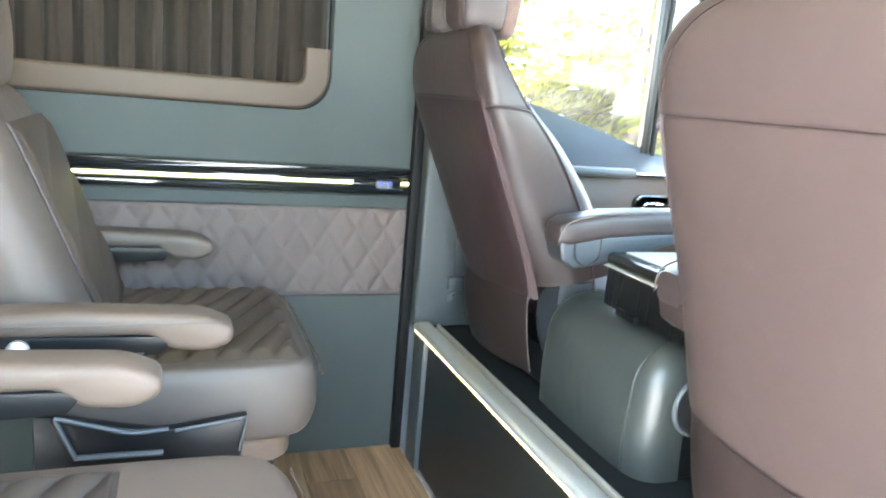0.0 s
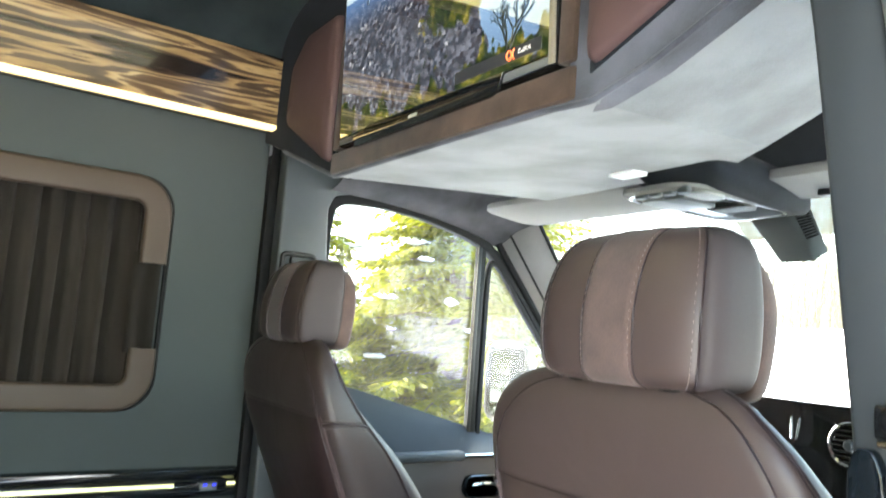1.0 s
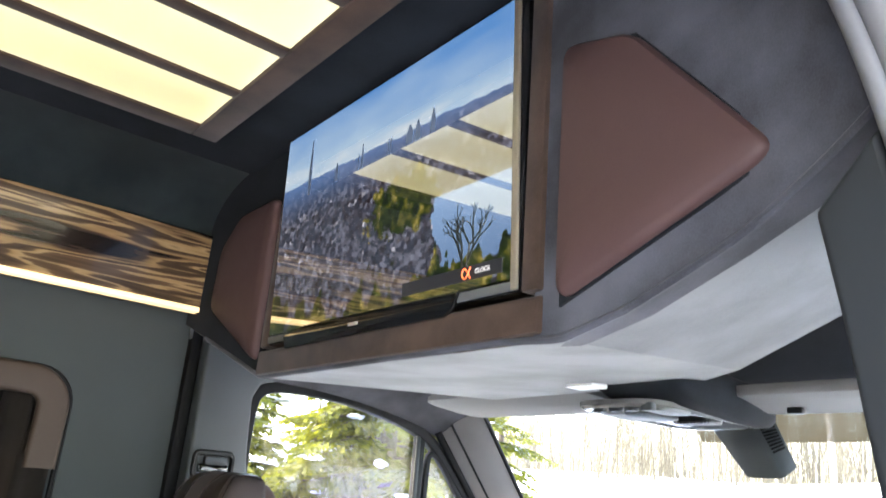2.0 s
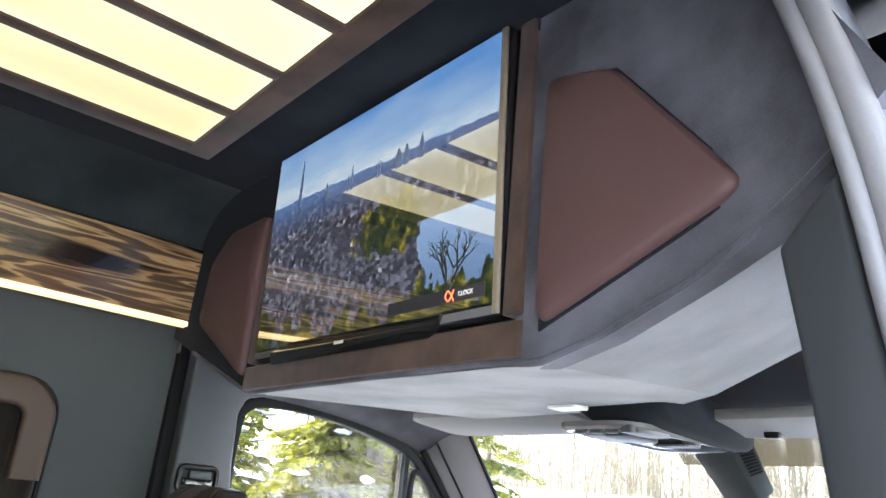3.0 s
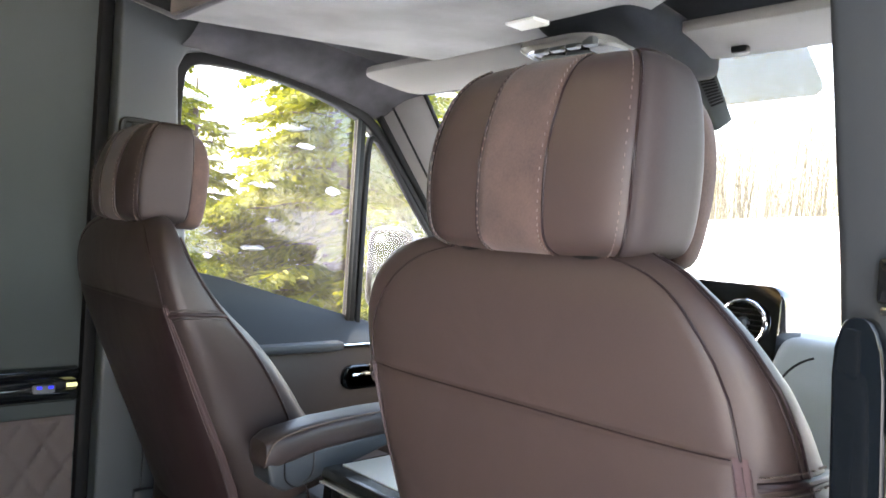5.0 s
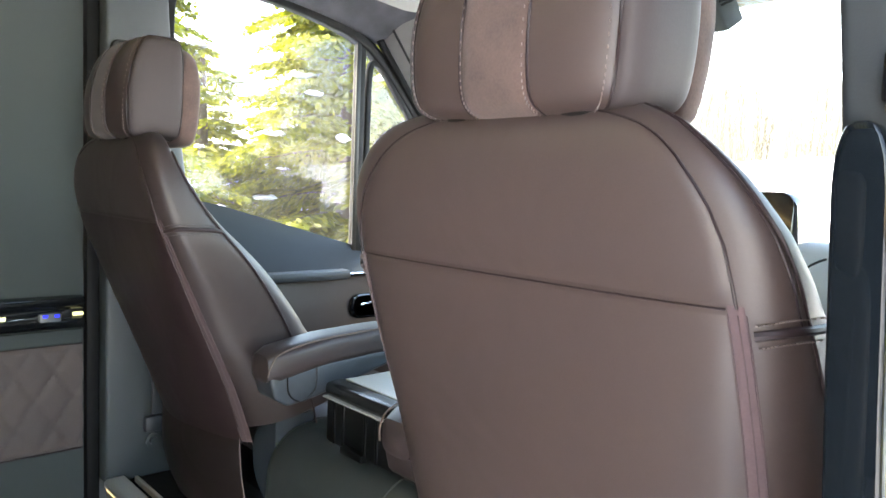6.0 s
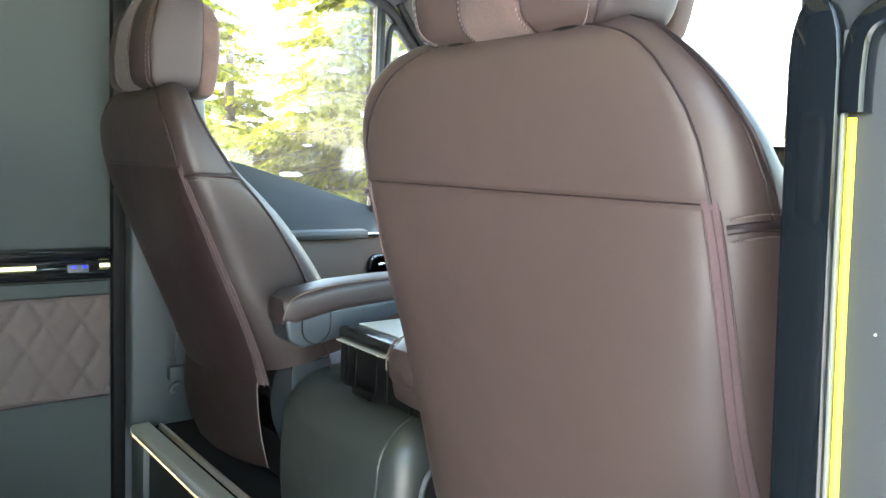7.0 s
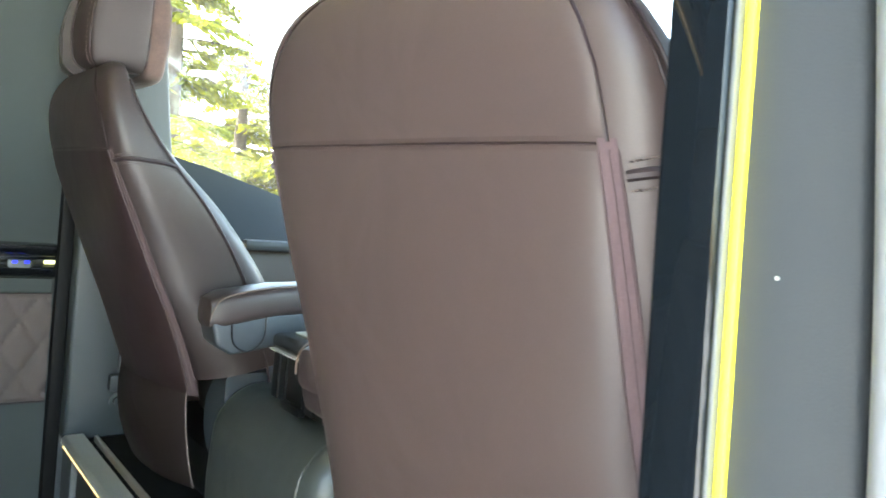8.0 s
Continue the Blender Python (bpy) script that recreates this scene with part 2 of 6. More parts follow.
def floor_wood():
    m = bpy.data.materials.new("oak_floor")
    m.use_nodes = True
    n, l = m.node_tree.nodes, m.node_tree.links
    b = n["Principled BSDF"]
    b.inputs["Roughness"].default_value = 0.38
    tc, mp, ns, oi = n.new("ShaderNodeTexCoord"), n.new("ShaderNodeMapping"), n.new("ShaderNodeTexNoise"), n.new("ShaderNodeObjectInfo")
    mp.inputs["Scale"].default_value = (3, 60, 60)
    l.new(tc.outputs["Object"], mp.inputs[0])
    l.new(oi.outputs["Random"], mp.inputs["Location"])
    ns.inputs["Scale"].default_value, ns.inputs["Detail"].default_value, ns.inputs["Distortion"].default_value = 1.0, 5.0, 0.6
    l.new(mp.outputs[0], ns.inputs["Vector"])
    r = n.new("ShaderNodeValToRGB")
    r.color_ramp.elements[0].color, r.color_ramp.elements[0].position = (0.14, 0.080, 0.043, 1), 0.3
    r.color_ramp.elements[1].color, r.color_ramp.elements[1].position = (0.33, 0.210, 0.118, 1), 0.7
    l.new(ns.outputs["Fac"], r.inputs[0])
    hs = n.new("ShaderNodeHueSaturation")
    mr = n.new("ShaderNodeMapRange")
    mr.inputs[3].default_value, mr.inputs[4].default_value = 0.75, 1.25
    l.new(oi.outputs["Random"], mr.inputs[0])
    l.new(mr.outputs[0], hs.inputs["Value"])
    l.new(r.outputs[0], hs.inputs["Color"])
    l.new(hs.outputs[0], b.inputs["Base Color"])
    return m


OAK = floor_wood()
# ---- mesh helpers ----
XC = -0.05  # the van's middle line
ORIGIN = {}


def box(x0, x1, y0, y1, z0, z1, bev=0.0, seg=2, bm=None):
    bm = bm or bmesh.new()
    made = bmesh.ops.create_cube(bm, size=1.0)["verts"]
    for v in made:
        v.co = Vector(((x0 + x1) / 2 + v.co.x * (x1 - x0), (y0 + y1) / 2 + v.co.y * (y1 - y0), (z0 + z1) / 2 + v.co.z * (z1 - z0)))
    if bev:
        edges = list({e for v in made for e in v.link_edges})
        bmesh.ops.bevel(bm, geom=edges, offset=bev, segments=seg, affect="EDGES", profile=0.5)
    return bm


def loft(rings, cap=True, bm=None):
    """Skin over closed rings of equal count."""
    bm = bm or bmesh.new()
    rows = [[bm.verts.new(p) for p in ring] for ring in rings]
    n = len(rows[0])
    for a, b in zip(rows, rows[1:]):
        for i in range(n):
            bm.faces.new((a[i], a[(i + 1) % n], b[(i + 1) % n], b[i]))
    if cap:
        bm.faces.new(rows[0][::-1])
        bm.faces.new(rows[-1])
    bmesh.ops.recalc_face_normals(bm, faces=bm.faces)
    return bm


def sheet(nu, nv, f, thick=0.0, bm=None):
    """A surface f(u, v) over the unit square, with thickness inwards."""
    bm = bm or bmesh.new()
    g = [[bm.verts.new(f(i / nu, j / nv)) for i in range(nu + 1)] for j in range(nv + 1)]
    for j in range(nv):
        for i in range(nu):
            bm.faces.new((g[j][i], g[j][i + 1], g[j + 1][i + 1], g[j + 1][i]))
    if thick:
        bmesh.ops.solidify(bm, geom=bm.faces[:], thickness=thick)
    bmesh.ops.recalc_face_normals(bm, faces=bm.faces)
    return bm


def prism(poly, axis, a, b, bev=0.0, seg=2):
    """A polygon in the other two axes, drawn out from a to b along axis."""
    bm = bmesh.new()

    def at(p, q, d):
        return {"x": (d, p, q), "y": (p, d, q), "z": (p, q, d)}[axis]
    lo = [bm.verts.new(at(p, q, a)) for p, q in poly]
    hi = [bm.verts.new(at(p, q, b)) for p, q in poly]
    n = len(poly)
    bm.faces.new(lo[::-1])
    bm.faces.new(hi)
    for i in range(n):
        bm.faces.new((lo[i], lo[(i + 1) % n], hi[(i + 1) % n], hi[i]))
    bmesh.ops.recalc_face_normals(bm, faces=bm.faces)
    if bev:
        bmesh.ops.bevel(bm, geom=bm.edges[:], offset=bev, segments=seg, affect="EDGES", profile=0.5)
    return bm


def sweep(points, profile, up=(0, 0, 1), closed=False, bm=None):
    """A closed profile of (side, up) pairs along a path."""
    pts = [Vector(p) for p in points]
    n, up, rings = len(pts), Vector(up).normalized(), []
    for i, p in enumerate(pts):
        a = pts[i - 1] if closed or i else p
        b = pts[(i + 1) % n] if closed or i < n - 1 else p
        t = (b - a).normalized()
        side = t.cross(up)
        side = side.normalized() if side.length > 1e-6 else Vector((1, 0, 0))
        u2 = side.cross(t).normalized()
        rings.append([p + side * s + u2 * w for s, w in profile])
    if closed:
        bm = loft(rings + [rings[0]], cap=False, bm=bm)
        bmesh.ops.remove_doubles(bm, verts=bm.verts, dist=1e-6)
        return bm
    return loft(rings, bm=bm)


def circle(r, n=8, sx=1.0):
    return [(r * sx * math.cos(2 * math.pi * i / n), r * math.sin(2 * math.pi * i / n)) for i in range(n)]


def tube(points, r, n=8, closed=False, up=(0.13, 0.21, 0.97)):
    return sweep(points, circle(r, n), up, closed)


def smooth_path(pts, per=6, closed=False):
    """Catmull-Rom through pts."""
    p = [Vector(q) for q in pts]
    n, out = len(p), []
    for i in range(n if closed else n - 1):
        a, b, c, d = (p[(i + k) % n] if closed else p[min(max(i + k, 0), n - 1)] for k in (-1, 0, 1, 2))
        for j in range(per):
            t = j / per
            out.append(0.5 * (2 * b + (c - a) * t + (2 * a - 5 * b + 4 * c - d) * t * t + (3 * b - a - 3 * c + d) * t ** 3))
    return out if closed else out + [p[-1]]


def rounded(w, h, r, n=5):
    """A rectangle of half sizes w, h with round corners, as (a, b) pairs."""
    out = []
    for cx, cy, a0 in ((w - r, h - r, 0), (-w + r, h - r, 90), (-w + r, -h + r, 180), (w - r, -h + r, 270)):
        out += [(cx + r * math.cos(radians(a0 + 90 * i / n)), cy + r * math.sin(radians(a0 + 90 * i / n))) for i in range(n + 1)]
    return out


def super_ring(cx, cy, z, hw, hd, e=4.0, n=40):
    out = []
    for i in range(n):
        a = 2 * math.pi * i / n
        c, s = math.cos(a), math.sin(a)
        out.append((cx + hw * math.copysign(abs(c) ** (2 / e), c), cy + hd * math.copysign(abs(s) ** (2 / e), s), z))
    return out


def mesh_of(name, bm, material, org=(0, 0, 0), flat=False):
    if Vector(org).length:
        bmesh.ops.translate(bm, verts=bm.verts, vec=-Vector(org))
    me = bpy.data.meshes.new(name)
    bm.to_mesh(me)
    bm.free()
    me.materials.append(material)
    if not flat:
        me.shade_smooth()
        me.set_sharp_from_angle(angle=radians(38))
    return me


def thing(name, at, label, category, group="", kind=""):
    """An Empty at a thing's base, to carry its parts."""
    ob = tagged(new(name), label, category, group, kind)
    ob.empty_display_size = 0.05
    ob.location = at
    ORIGIN[ob] = Vector(at)
    return ob


def part(name, bm, material, parent, label="", flat=False, kind=""):
    ob = new(name, mesh_of(name, bm, material, ORIGIN[parent], flat))
    ob.parent = parent
    ORIGIN[ob] = ORIGIN[parent]
    return tagged(ob, label, kind=kind)


def single(name, bm, material, label, category, kind="", group="", at=(0, 0, 0), flat=False):
    """A thing of one mesh, with its coordinates given in the world."""
    ob = new(name, mesh_of(name, bm, material, at, flat))
    ob.location = at
    ORIGIN[ob] = Vector(at)
    return tagged(ob, label, category, group, kind)


def join(*bms):
    out = bmesh.new()
    for b in bms:
        me = bpy.data.meshes.new("tmp")
        b.to_mesh(me)
        b.free()
        out.from_mesh(me)
        bpy.data.meshes.remove(me)
    return out


def spun(bm, centre, rx=0, ry=0, rz=0):
    m = Matrix.Translation(centre) @ pose(0, 0, 0, rx, ry, rz) @ Matrix.Translation(-Vector(centre))
    bmesh.ops.transform(bm, matrix=m, verts=bm.verts)
    return bm
# ---- the van's shell ----
def structure(name, bm, material, label, category, flat=False):
    return single(name, bm, material, label, category, kind="structure", flat=flat)


wy0, wy1, wz0, wz1 = -1.45, -0.275, 0.965, 1.425  # window opening in the lined wall
structure("wall_left", join(box(-0.93, -0.86, -2.7, 0.0, 0.0, wz0), box(-0.93, -0.86, -2.7, 0.0, wz1, 1.64),
                            box(-0.93, -0.86, -2.7, wy0, wz0, wz1), box(-0.93, -0.86, wy1, 0.0, wz0, wz1)), WALL, "dark grey cloth-lined side wall of the van", "wall")
structure("wall_right", join(box(0.76, 0.83, -2.7, -1.5, 0.0, 1.64), box(0.70, 0.83, -1.5, -0.2, 1.66, 1.95)), WALL, "dark grey lined wall beside the sliding door opening", "wall")
structure("wall_rear", box(-0.93, 0.83, -2.77, -2.7, 0.0, 1.95), WALL, "dark grey lined rear wall of the van", "wall")
structure("roof", box(-0.95, 0.85, -2.77, 0.72, 1.96, 2.02), PAINT, "grey painted sheet metal van roof", "roof")
structure("roof_front", prism([(0.70, 2.02), (0.98, 1.56), (0.98, 1.60), (0.72, 2.06)], "x", -0.9, 0.8), PAINT, "grey painted sloping front of the van roof", "roof")
structure("body_side_left", join(box(-1.0, -0.94, -2.77, 0.0, -0.25, 0.93), box(-1.0, -0.94, -2.77, 0.0, 1.47, 2.0), box(-1.0, -0.94, -2.77, -1.5, 0.93, 1.47), box(-1.0, -0.94, -0.24, 0.0, 0.93, 1.47), box(-1.0, -0.84, 0.0, 0.72, 1.58, 2.0)), PAINT, "grey painted outer side of the van", "body panel")
structure("body_side_right", join(box(0.84, 0.90, -2.77, -1.5, -0.25, 2.0), box(0.72, 0.90, -1.5, -0.04, 1.74, 2.0), box(0.74, 0.90, 0.0, 0.72, 1.58, 2.0)), PAINT, "grey painted outer side of the van with a wide opening", "body panel")
floor = structure("floor", box(-0.93, 0.83, -2.7, 0.03, -0.05, -0.006), BLACK, "van floor under oak boards", "floor")
structure("cab_floor", prism([(0.062, -0.2), (0.062, 0.368), (1.6, 0.368), (1.6, -0.2)], "x", -0.9, 0.8), CARPET, "raised black carpeted cab floor", "floor")

# the ceiling: dark headliner with a light panel let into it
structure("ceiling", box(-0.60, 0.50, -2.7, -0.02, 1.925, 1.95), SUEDE_DARK, "dark suede van ceiling", "ceiling")


def cove(side):
    """Padded band between the wall's top and the ceiling."""
    def f(u, v):
        a = v * math.pi / 2
        x = -0.785 + 0.20 * (1 - math.cos(a)) if v < 1 else -0.585
        z = 1.815 + 0.115 * math.sin(a)
        x = x if side < 0 else 2 * XC - x
        return (x, -2.7 + 2.70 * u, z)
    return sheet(24, 10, f, thick=0.012)


structure("ceiling_cove_left", cove(-1), SUEDE_TEAL, "grey-green suede padding that curves up to the ceiling", "ceiling padding")
structure("ceiling_cove_right", cove(1), SUEDE_TEAL, "grey-green suede padding that curves up to the ceiling", "ceiling padding")

# lacquered veneer board under the cove, with a line of light below
structure("veneer_board", prism([(-0.79, 1.642), (-0.772, 1.642), (-0.768, 1.815), (-0.79, 1.815)], "y", -2.7, -0.004, 0.002, 1), VENEER, "glossy lacquered wood veneer board with cream bands", "trim")
structure("wall_ledge", box(-0.93, -0.80, -2.7, -0.002, 1.641, 1.66), WALL, "grey lined ledge on top of the wall", "trim")
single("led_strip", box(-0.800, -0.770, -2.7, -0.006, 1.630, 1.641, 0.002), LED_WARM, "warm white line of light under the veneer board", "light strip")

# ---- left wall: rail, quilted panel, window ----
rail = thing("wall_rail", (-0.86, -0.45, 0.716), "black lacquered rail with a line of light and blue-lit sockets", "wall rail")
part("rail_body", prism([(-0.860, 0.716), (-0.838, 0.720), (-0.836, 0.735), (-0.846, 0.742), (-0.846, 0.760), (-0.838, 0.768), (-0.838, 0.784), (-0.860, 0.788)], "y", -2.2, -0.003, 0.0015, 1), BLACKGLOSS, rail)
part("light_line", box(-0.848, -0.843, -0.835, -0.152, 0.744, 0.7525, 0.001, 1), LED_WHITE, rail, "pale line of light")
part("end_light", box(-0.848, -0.841, -0.026, -0.005, 0.745, 0.753, 0.001, 1), LED_WHITE, rail, "short pale light at the rail's end")
sock = part("socket_plate", box(-0.850, -0.838, -0.092, -0.049, 0.724, 0.753, 0.004), TRIMGREY, rail, "grey metal socket plate")
for k in (-0.080, -0.058):
    part("socket", box(-0.842, -0.837, k - 0.0055, k + 0.0055, 0.7445, 0.7515, 0.002), LED_BLUE, sock, "blue-lit socket")


def quilt():
    """Padded panel stitched in diamonds."""
    y0, y1, z0, z1 = -2.2, -0.004, 0.449, 0.680

    def f(u, v):
        y, z = y0 + (y1 - y0) * u, z0 + (z1 - z0) * v
        p, q = ((y + 0.02) / 0.075 + (z - z0) / 0.118), ((y + 0.02) / 0.075 - (z - z0) / 0.118)
        d = min(abs(p - round(p)), abs(q - round(q)))
        h = 0.009 * min(1.0, d / 0.22) ** 0.6
        edge = min(v, 1 - v) * (z1 - z0)
        return (-0.858 + h * min(1.0, edge / 0.01 + 0.15), y, z)
    return sheet(320, 48, f)


qp = thing("quilted_panel", (-0.86, -0.4, 0.447), "taupe suede wall panel quilted in diamonds", "wall panel")
part("padding", quilt(), mat("quilted_taupe", (0.076, 0.057, 0.053), 0.8, grain=600, bump=0.3, vary=0.12, sheen=0.12), qp)
part("lower_piping", tube([(-0.857, -2.2, 0.447), (-0.857, -0.004, 0.447)], 0.0022, 6), LEATHER_DARK, qp, "dark piping")
part("upper_piping", tube([(-0.857, -2.2, 0.681), (-0.857, -0.004, 0.681)], 0.0018, 6), LEATHER_DARK, qp, "dark piping")
structure("panel_border", box(-0.862, -0.852, -2.2, -0.004, 0.682, 0.714, 0.002, 1), WALL, "grey cloth border above the quilted panel", "trim")
# Added black strip: stands for the shade between wall and pillar, fills their gap
structure("wall_end_shade", box(-0.938, -0.838, 0.0005, 0.0275, 0.0, 1.64, 0.004), RUBBERBLACK, "black strip for the shade where the lined wall ends", "trim")

win = thing("window_1", (-0.86, -0.85, 0.93), "side window with a beige leather surround and drawn curtain", "window", kind="structure")


def yz_loop(y0, y1, z0, z1, r, x, n=6):
    return [(x, (y0 + y1) / 2 + a, (z0 + z1) / 2 + b) for a, b in rounded((y1 - y0) / 2, (z1 - z0) / 2, r, n)]


oy0, oy1, oz0, oz1 = -1.50, -0.226, 0.924, 1.468
part("dark_edge", sweep(yz_loop(oy0, oy1, oz0, oz1, 0.075, -0.857), circle(0.006, 6), (1, 0, 0), True), RUBBERBLACK, win, "thin dark edging")
loop = [Vector(p) for p in yz_loop(oy0 + 0.032, oy1 - 0.032, oz0 + 0.027, oz1 - 0.027, 0.055, -0.852, 8)]
# the padded surround stops short on its front side, above and below the curtain's gap
right = oy1 - 0.032
dense = []
for a, b in zip(loop, loop[1:] + loop[:1]):
    k = max(1, int((b - a).length / 0.02))
    dense += [a.lerp(b, i / k) for i in range(k)]
start = next(i for i, p in enumerate(dense) if abs(p.y - right) < 1e-4 and p.z > 1.262 and dense[i - 1].z <= 1.262)
ordered = dense[start:] + dense[:start]
ring = [p for p in ordered if not (abs(p.y - right) < 1e-4 and 1.082 < p.z < 1.262)]
part("surround", sweep(ring, rounded(0.031, 0.012, 0.010, 4), (1, 0, 0)), BEIGE, win, "padded beige leather surround")
part("pane", box(-0.935, -0.930, oy0, oy1, 0.93, 1.46), GLASS, win).visible_shadow = False
part("reveal", box(-0.928, -0.862, -0.268, -0.262, 0.97, 1.42), BLACK, win)


def folds(u, v):
    y = -1.45 + 1.203 * u
    w = (abs(math.sin(y * 56 + 0.6 * math.sin(y * 13))) ** 0.7 - 0.5) * 0.030 + math.sin(y * 171 + 1.3 + 0.5 * math.sin(9 * v)) * 0.004 + 0.002 * math.sin(y * 260 + 2 * v)
    return (-0.886 + w * (0.75 + 0.25 * math.sin(3 * v + y * 9)), y, 0.94 + 0.52 * v)


part("curtain_end", sheet(30, 8, lambda u, v: (-0.8525 + 0.004 * math.sin(9 * u + 0.4 * math.sin(4 * v)), -0.302 + 0.064 * u, 1.055 + 0.235 * v), thick=0.002), CURTAIN, win, "gathered end of the curtain")
single("curtain", sheet(420, 14, folds, thick=0.002), CURTAIN, "drawn grey-brown pleated curtain behind the window surround", "curtain")

# ---- partition between cabin and cab ----
part_wall = thing("partition", (XC, 0.045, 0.0), "low black partition with a lit aluminium top rail", "partition", kind="structure")
part("panel", box(-0.715, 0.69, 0.040, 0.060, 0.0, 0.366, 0.002, 1), BLACKLEATHER, part_wall)
part("end_post", box(-0.80, -0.717, 0.028, 0.060, 0.0, 0.372, 0.004), PLASTIC, part_wall, "grey plastic end post")
part("top_rail", prism([(0.022, 0.372), (0.022, 0.383), (0.028, 0.389), (0.064, 0.389), (0.066, 0.380), (0.066, 0.372)], "x", -0.79, 0.69, 0.001, 1), STEEL, part_wall, "aluminium top rail")
part("rail_bead", box(-0.79, 0.69, 0.086, 0.094, 0.368, 0.382, 0.002), STEEL, part_wall, "aluminium bead")
part("light_line", box(-0.785, 0.69, 0.024, 0.034, 0.3655, 0.3715, 0.001, 1), LED_WARM, part_wall, "warm line of light under the rail")

# ---- left side of the cab ----
structure("b_pillar_left", prism([(0.028, 0.37), (0.19, 0.37), (0.21, 0.98), (0.165, 1.34), (0.158, 1.46), (0.175, 1.497), (0.24, 1.515), (0.24, 1.64), (0.028, 1.64)], "x", -0.88, -0.80, 0.008, 3), PLASTIC, "smooth blue-grey plastic cover of the door pillar", "pillar")
guide = thing("belt_guide", (-0.79, 0.085, 1.27), "black plastic belt guide on the door pillar", "belt guide")
part("frame", sweep([(-0.796, 0.085 + a, 1.30 + b) for a, b in rounded(0.045, 0.026, 0.012)], circle(0.0065, 6), (1, 0, 0), True), BLACK, guide)
part("slot", box(-0.803, -0.792, 0.050, 0.120, 1.284, 1.302, 0.003), BLACKGLOSS, guide, "dark slot")
part("slide", box(-0.798, -0.780, 0.058, 0.112, 1.300, 1.320, 0.006), PLASTIC, guide, "grey slide")
anchor = thing("belt_anchor", (-0.79, 0.125, 0.40), "seat belt anchor with a bolt beside the pillar", "belt anchor")
part("strap", box(-0.800, -0.792, 0.125, 0.172, 0.46, 0.80, 0.003), PLASTIC_DK, anchor)
part("plate", box(-0.798, -0.775, 0.105, 0.150, 0.478, 0.515, 0.008), PLASTIC_DK, anchor)
part("bolt", spun(join(loft([super_ring(-0.79, 0.125, 0.0 + k, r, r, 2, 10) for k, r in ((0, 0.016), (0.005, 0.016), (0.006, 0.009), (0.014, 0.008))])), (-0.79, 0.125, 0), 0, 90, 0), PLASTIC, anchor).location.z += 0.457
door = thing("door_1", (-0.82, 0.6, 0.40), "closed cab door with brown leather trim and a window", "door", kind="structure")
sill = [(0.20, 1.005), (0.30, 0.985), (0.50, 0.932), (0.70, 0.877), (0.95, 0.825), (1.25, 0.79)]
part("upper_trim", sheet(20, 8, lambda u, v: (-0.82 + 0.085 * v ** 1.5, *(lambda k: (sill[k[0]][0] + (sill[k[0] + 1][0] - sill[k[0]][0]) * k[1], (sill[k[0]][1] + (sill[k[0] + 1][1] - sill[k[0]][1]) * k[1]) * (1 - v) + 0.822 * v))((min(4, int(u * 5)), u * 5 - min(4, int(u * 5)))))), DOORTRIM, door, "soft dark blue-grey upper trim")
part("panel", box(-0.86, -0.758, 0.20, 1.3, 0.37, 0.815, 0.012), LEATHER, door, "brown leather door panel")
part("pull_pad", box(-0.775, -0.715, 0.36, 0.605, 0.805, 0.830, 0.009), PLASTIC_DK, door, "grey lidded ledge")
part("tray", box(-0.775, -0.735, 0.62, 0.95, 0.808, 0.820, 0.004), BLACK, door, "dark tray with a bright edge")
part("tray_edge", tube([(-0.733, 0.61, 0.818), (-0.733, 0.96, 0.818)], 0.003, 6), CHROME, door)
cup = part("handle_cup", loft([[(-0.762 + d, 0.70 + a * s, 0.725 + b * s) for a, b in rounded(0.075, 0.034, 0.03)] for d, s in ((0, 1.0), (0.012, 0.96), (0.014, 0.86), (0.004, 0.78))]), BLACKGLOSS, door, "glossy black handle cup")
part("handle", tube(smooth_path([(-0.752, 0.66, 0.73), (-0.744, 0.70, 0.735), (-0.752, 0.745, 0.728)]), 0.006), CHROME, cup, "chrome lever")
frame_pts = smooth_path([(-0.83, 0.168, 1.0), (-0.83, 0.166, 1.2), (-0.828, 0.163, 1.42), (-0.826, 0.19, 1.487), (-0.826, 0.28, 1.503), (-0.825, 0.42, 1.497), (-0.824, 0.56, 1.474), (-0.824, 0.67, 1.442), (-0.825, 0.745, 1.396), (-0.83, 0.85, 1.295), (-0.838, 0.95, 1.185), (-0.85, 1.10, 1.01), (-0.86, 1.22, 0.87)], 5)
part("window_frame", sweep(frame_pts, rounded(0.016, 0.016, 0.006, 3), (1, 0, 0)), RUBBERBLACK, door, "black window frame")
bar = part("window_bar", box(-0.838, -0.812, 0.672, 0.700, 0.85, 1.44, 0.006), RUBBERBLACK, door, "black bar beside the quarter pane")
part("bar_face", box(-0.815, -0.810, 0.668, 0.682, 0.86, 1.44, 0.002), BLACK, bar, "black face")
part("pane", prism([(0.165, 0.98), (0.165, 1.47), (0.20, 1.495), (0.42, 1.495), (0.67, 1.44), (0.685, 0.86)], "x", -0.832, -0.828), GLASS, door).visible_shadow = False
part("quarter_pane", prism([(0.69, 0.86), (0.69, 1.43), (0.745, 1.39), (0.95, 1.18), (1.2, 0.88), (1.2, 0.79)], "x", -0.832, -0.828), GLASS, door).visible_shadow = False
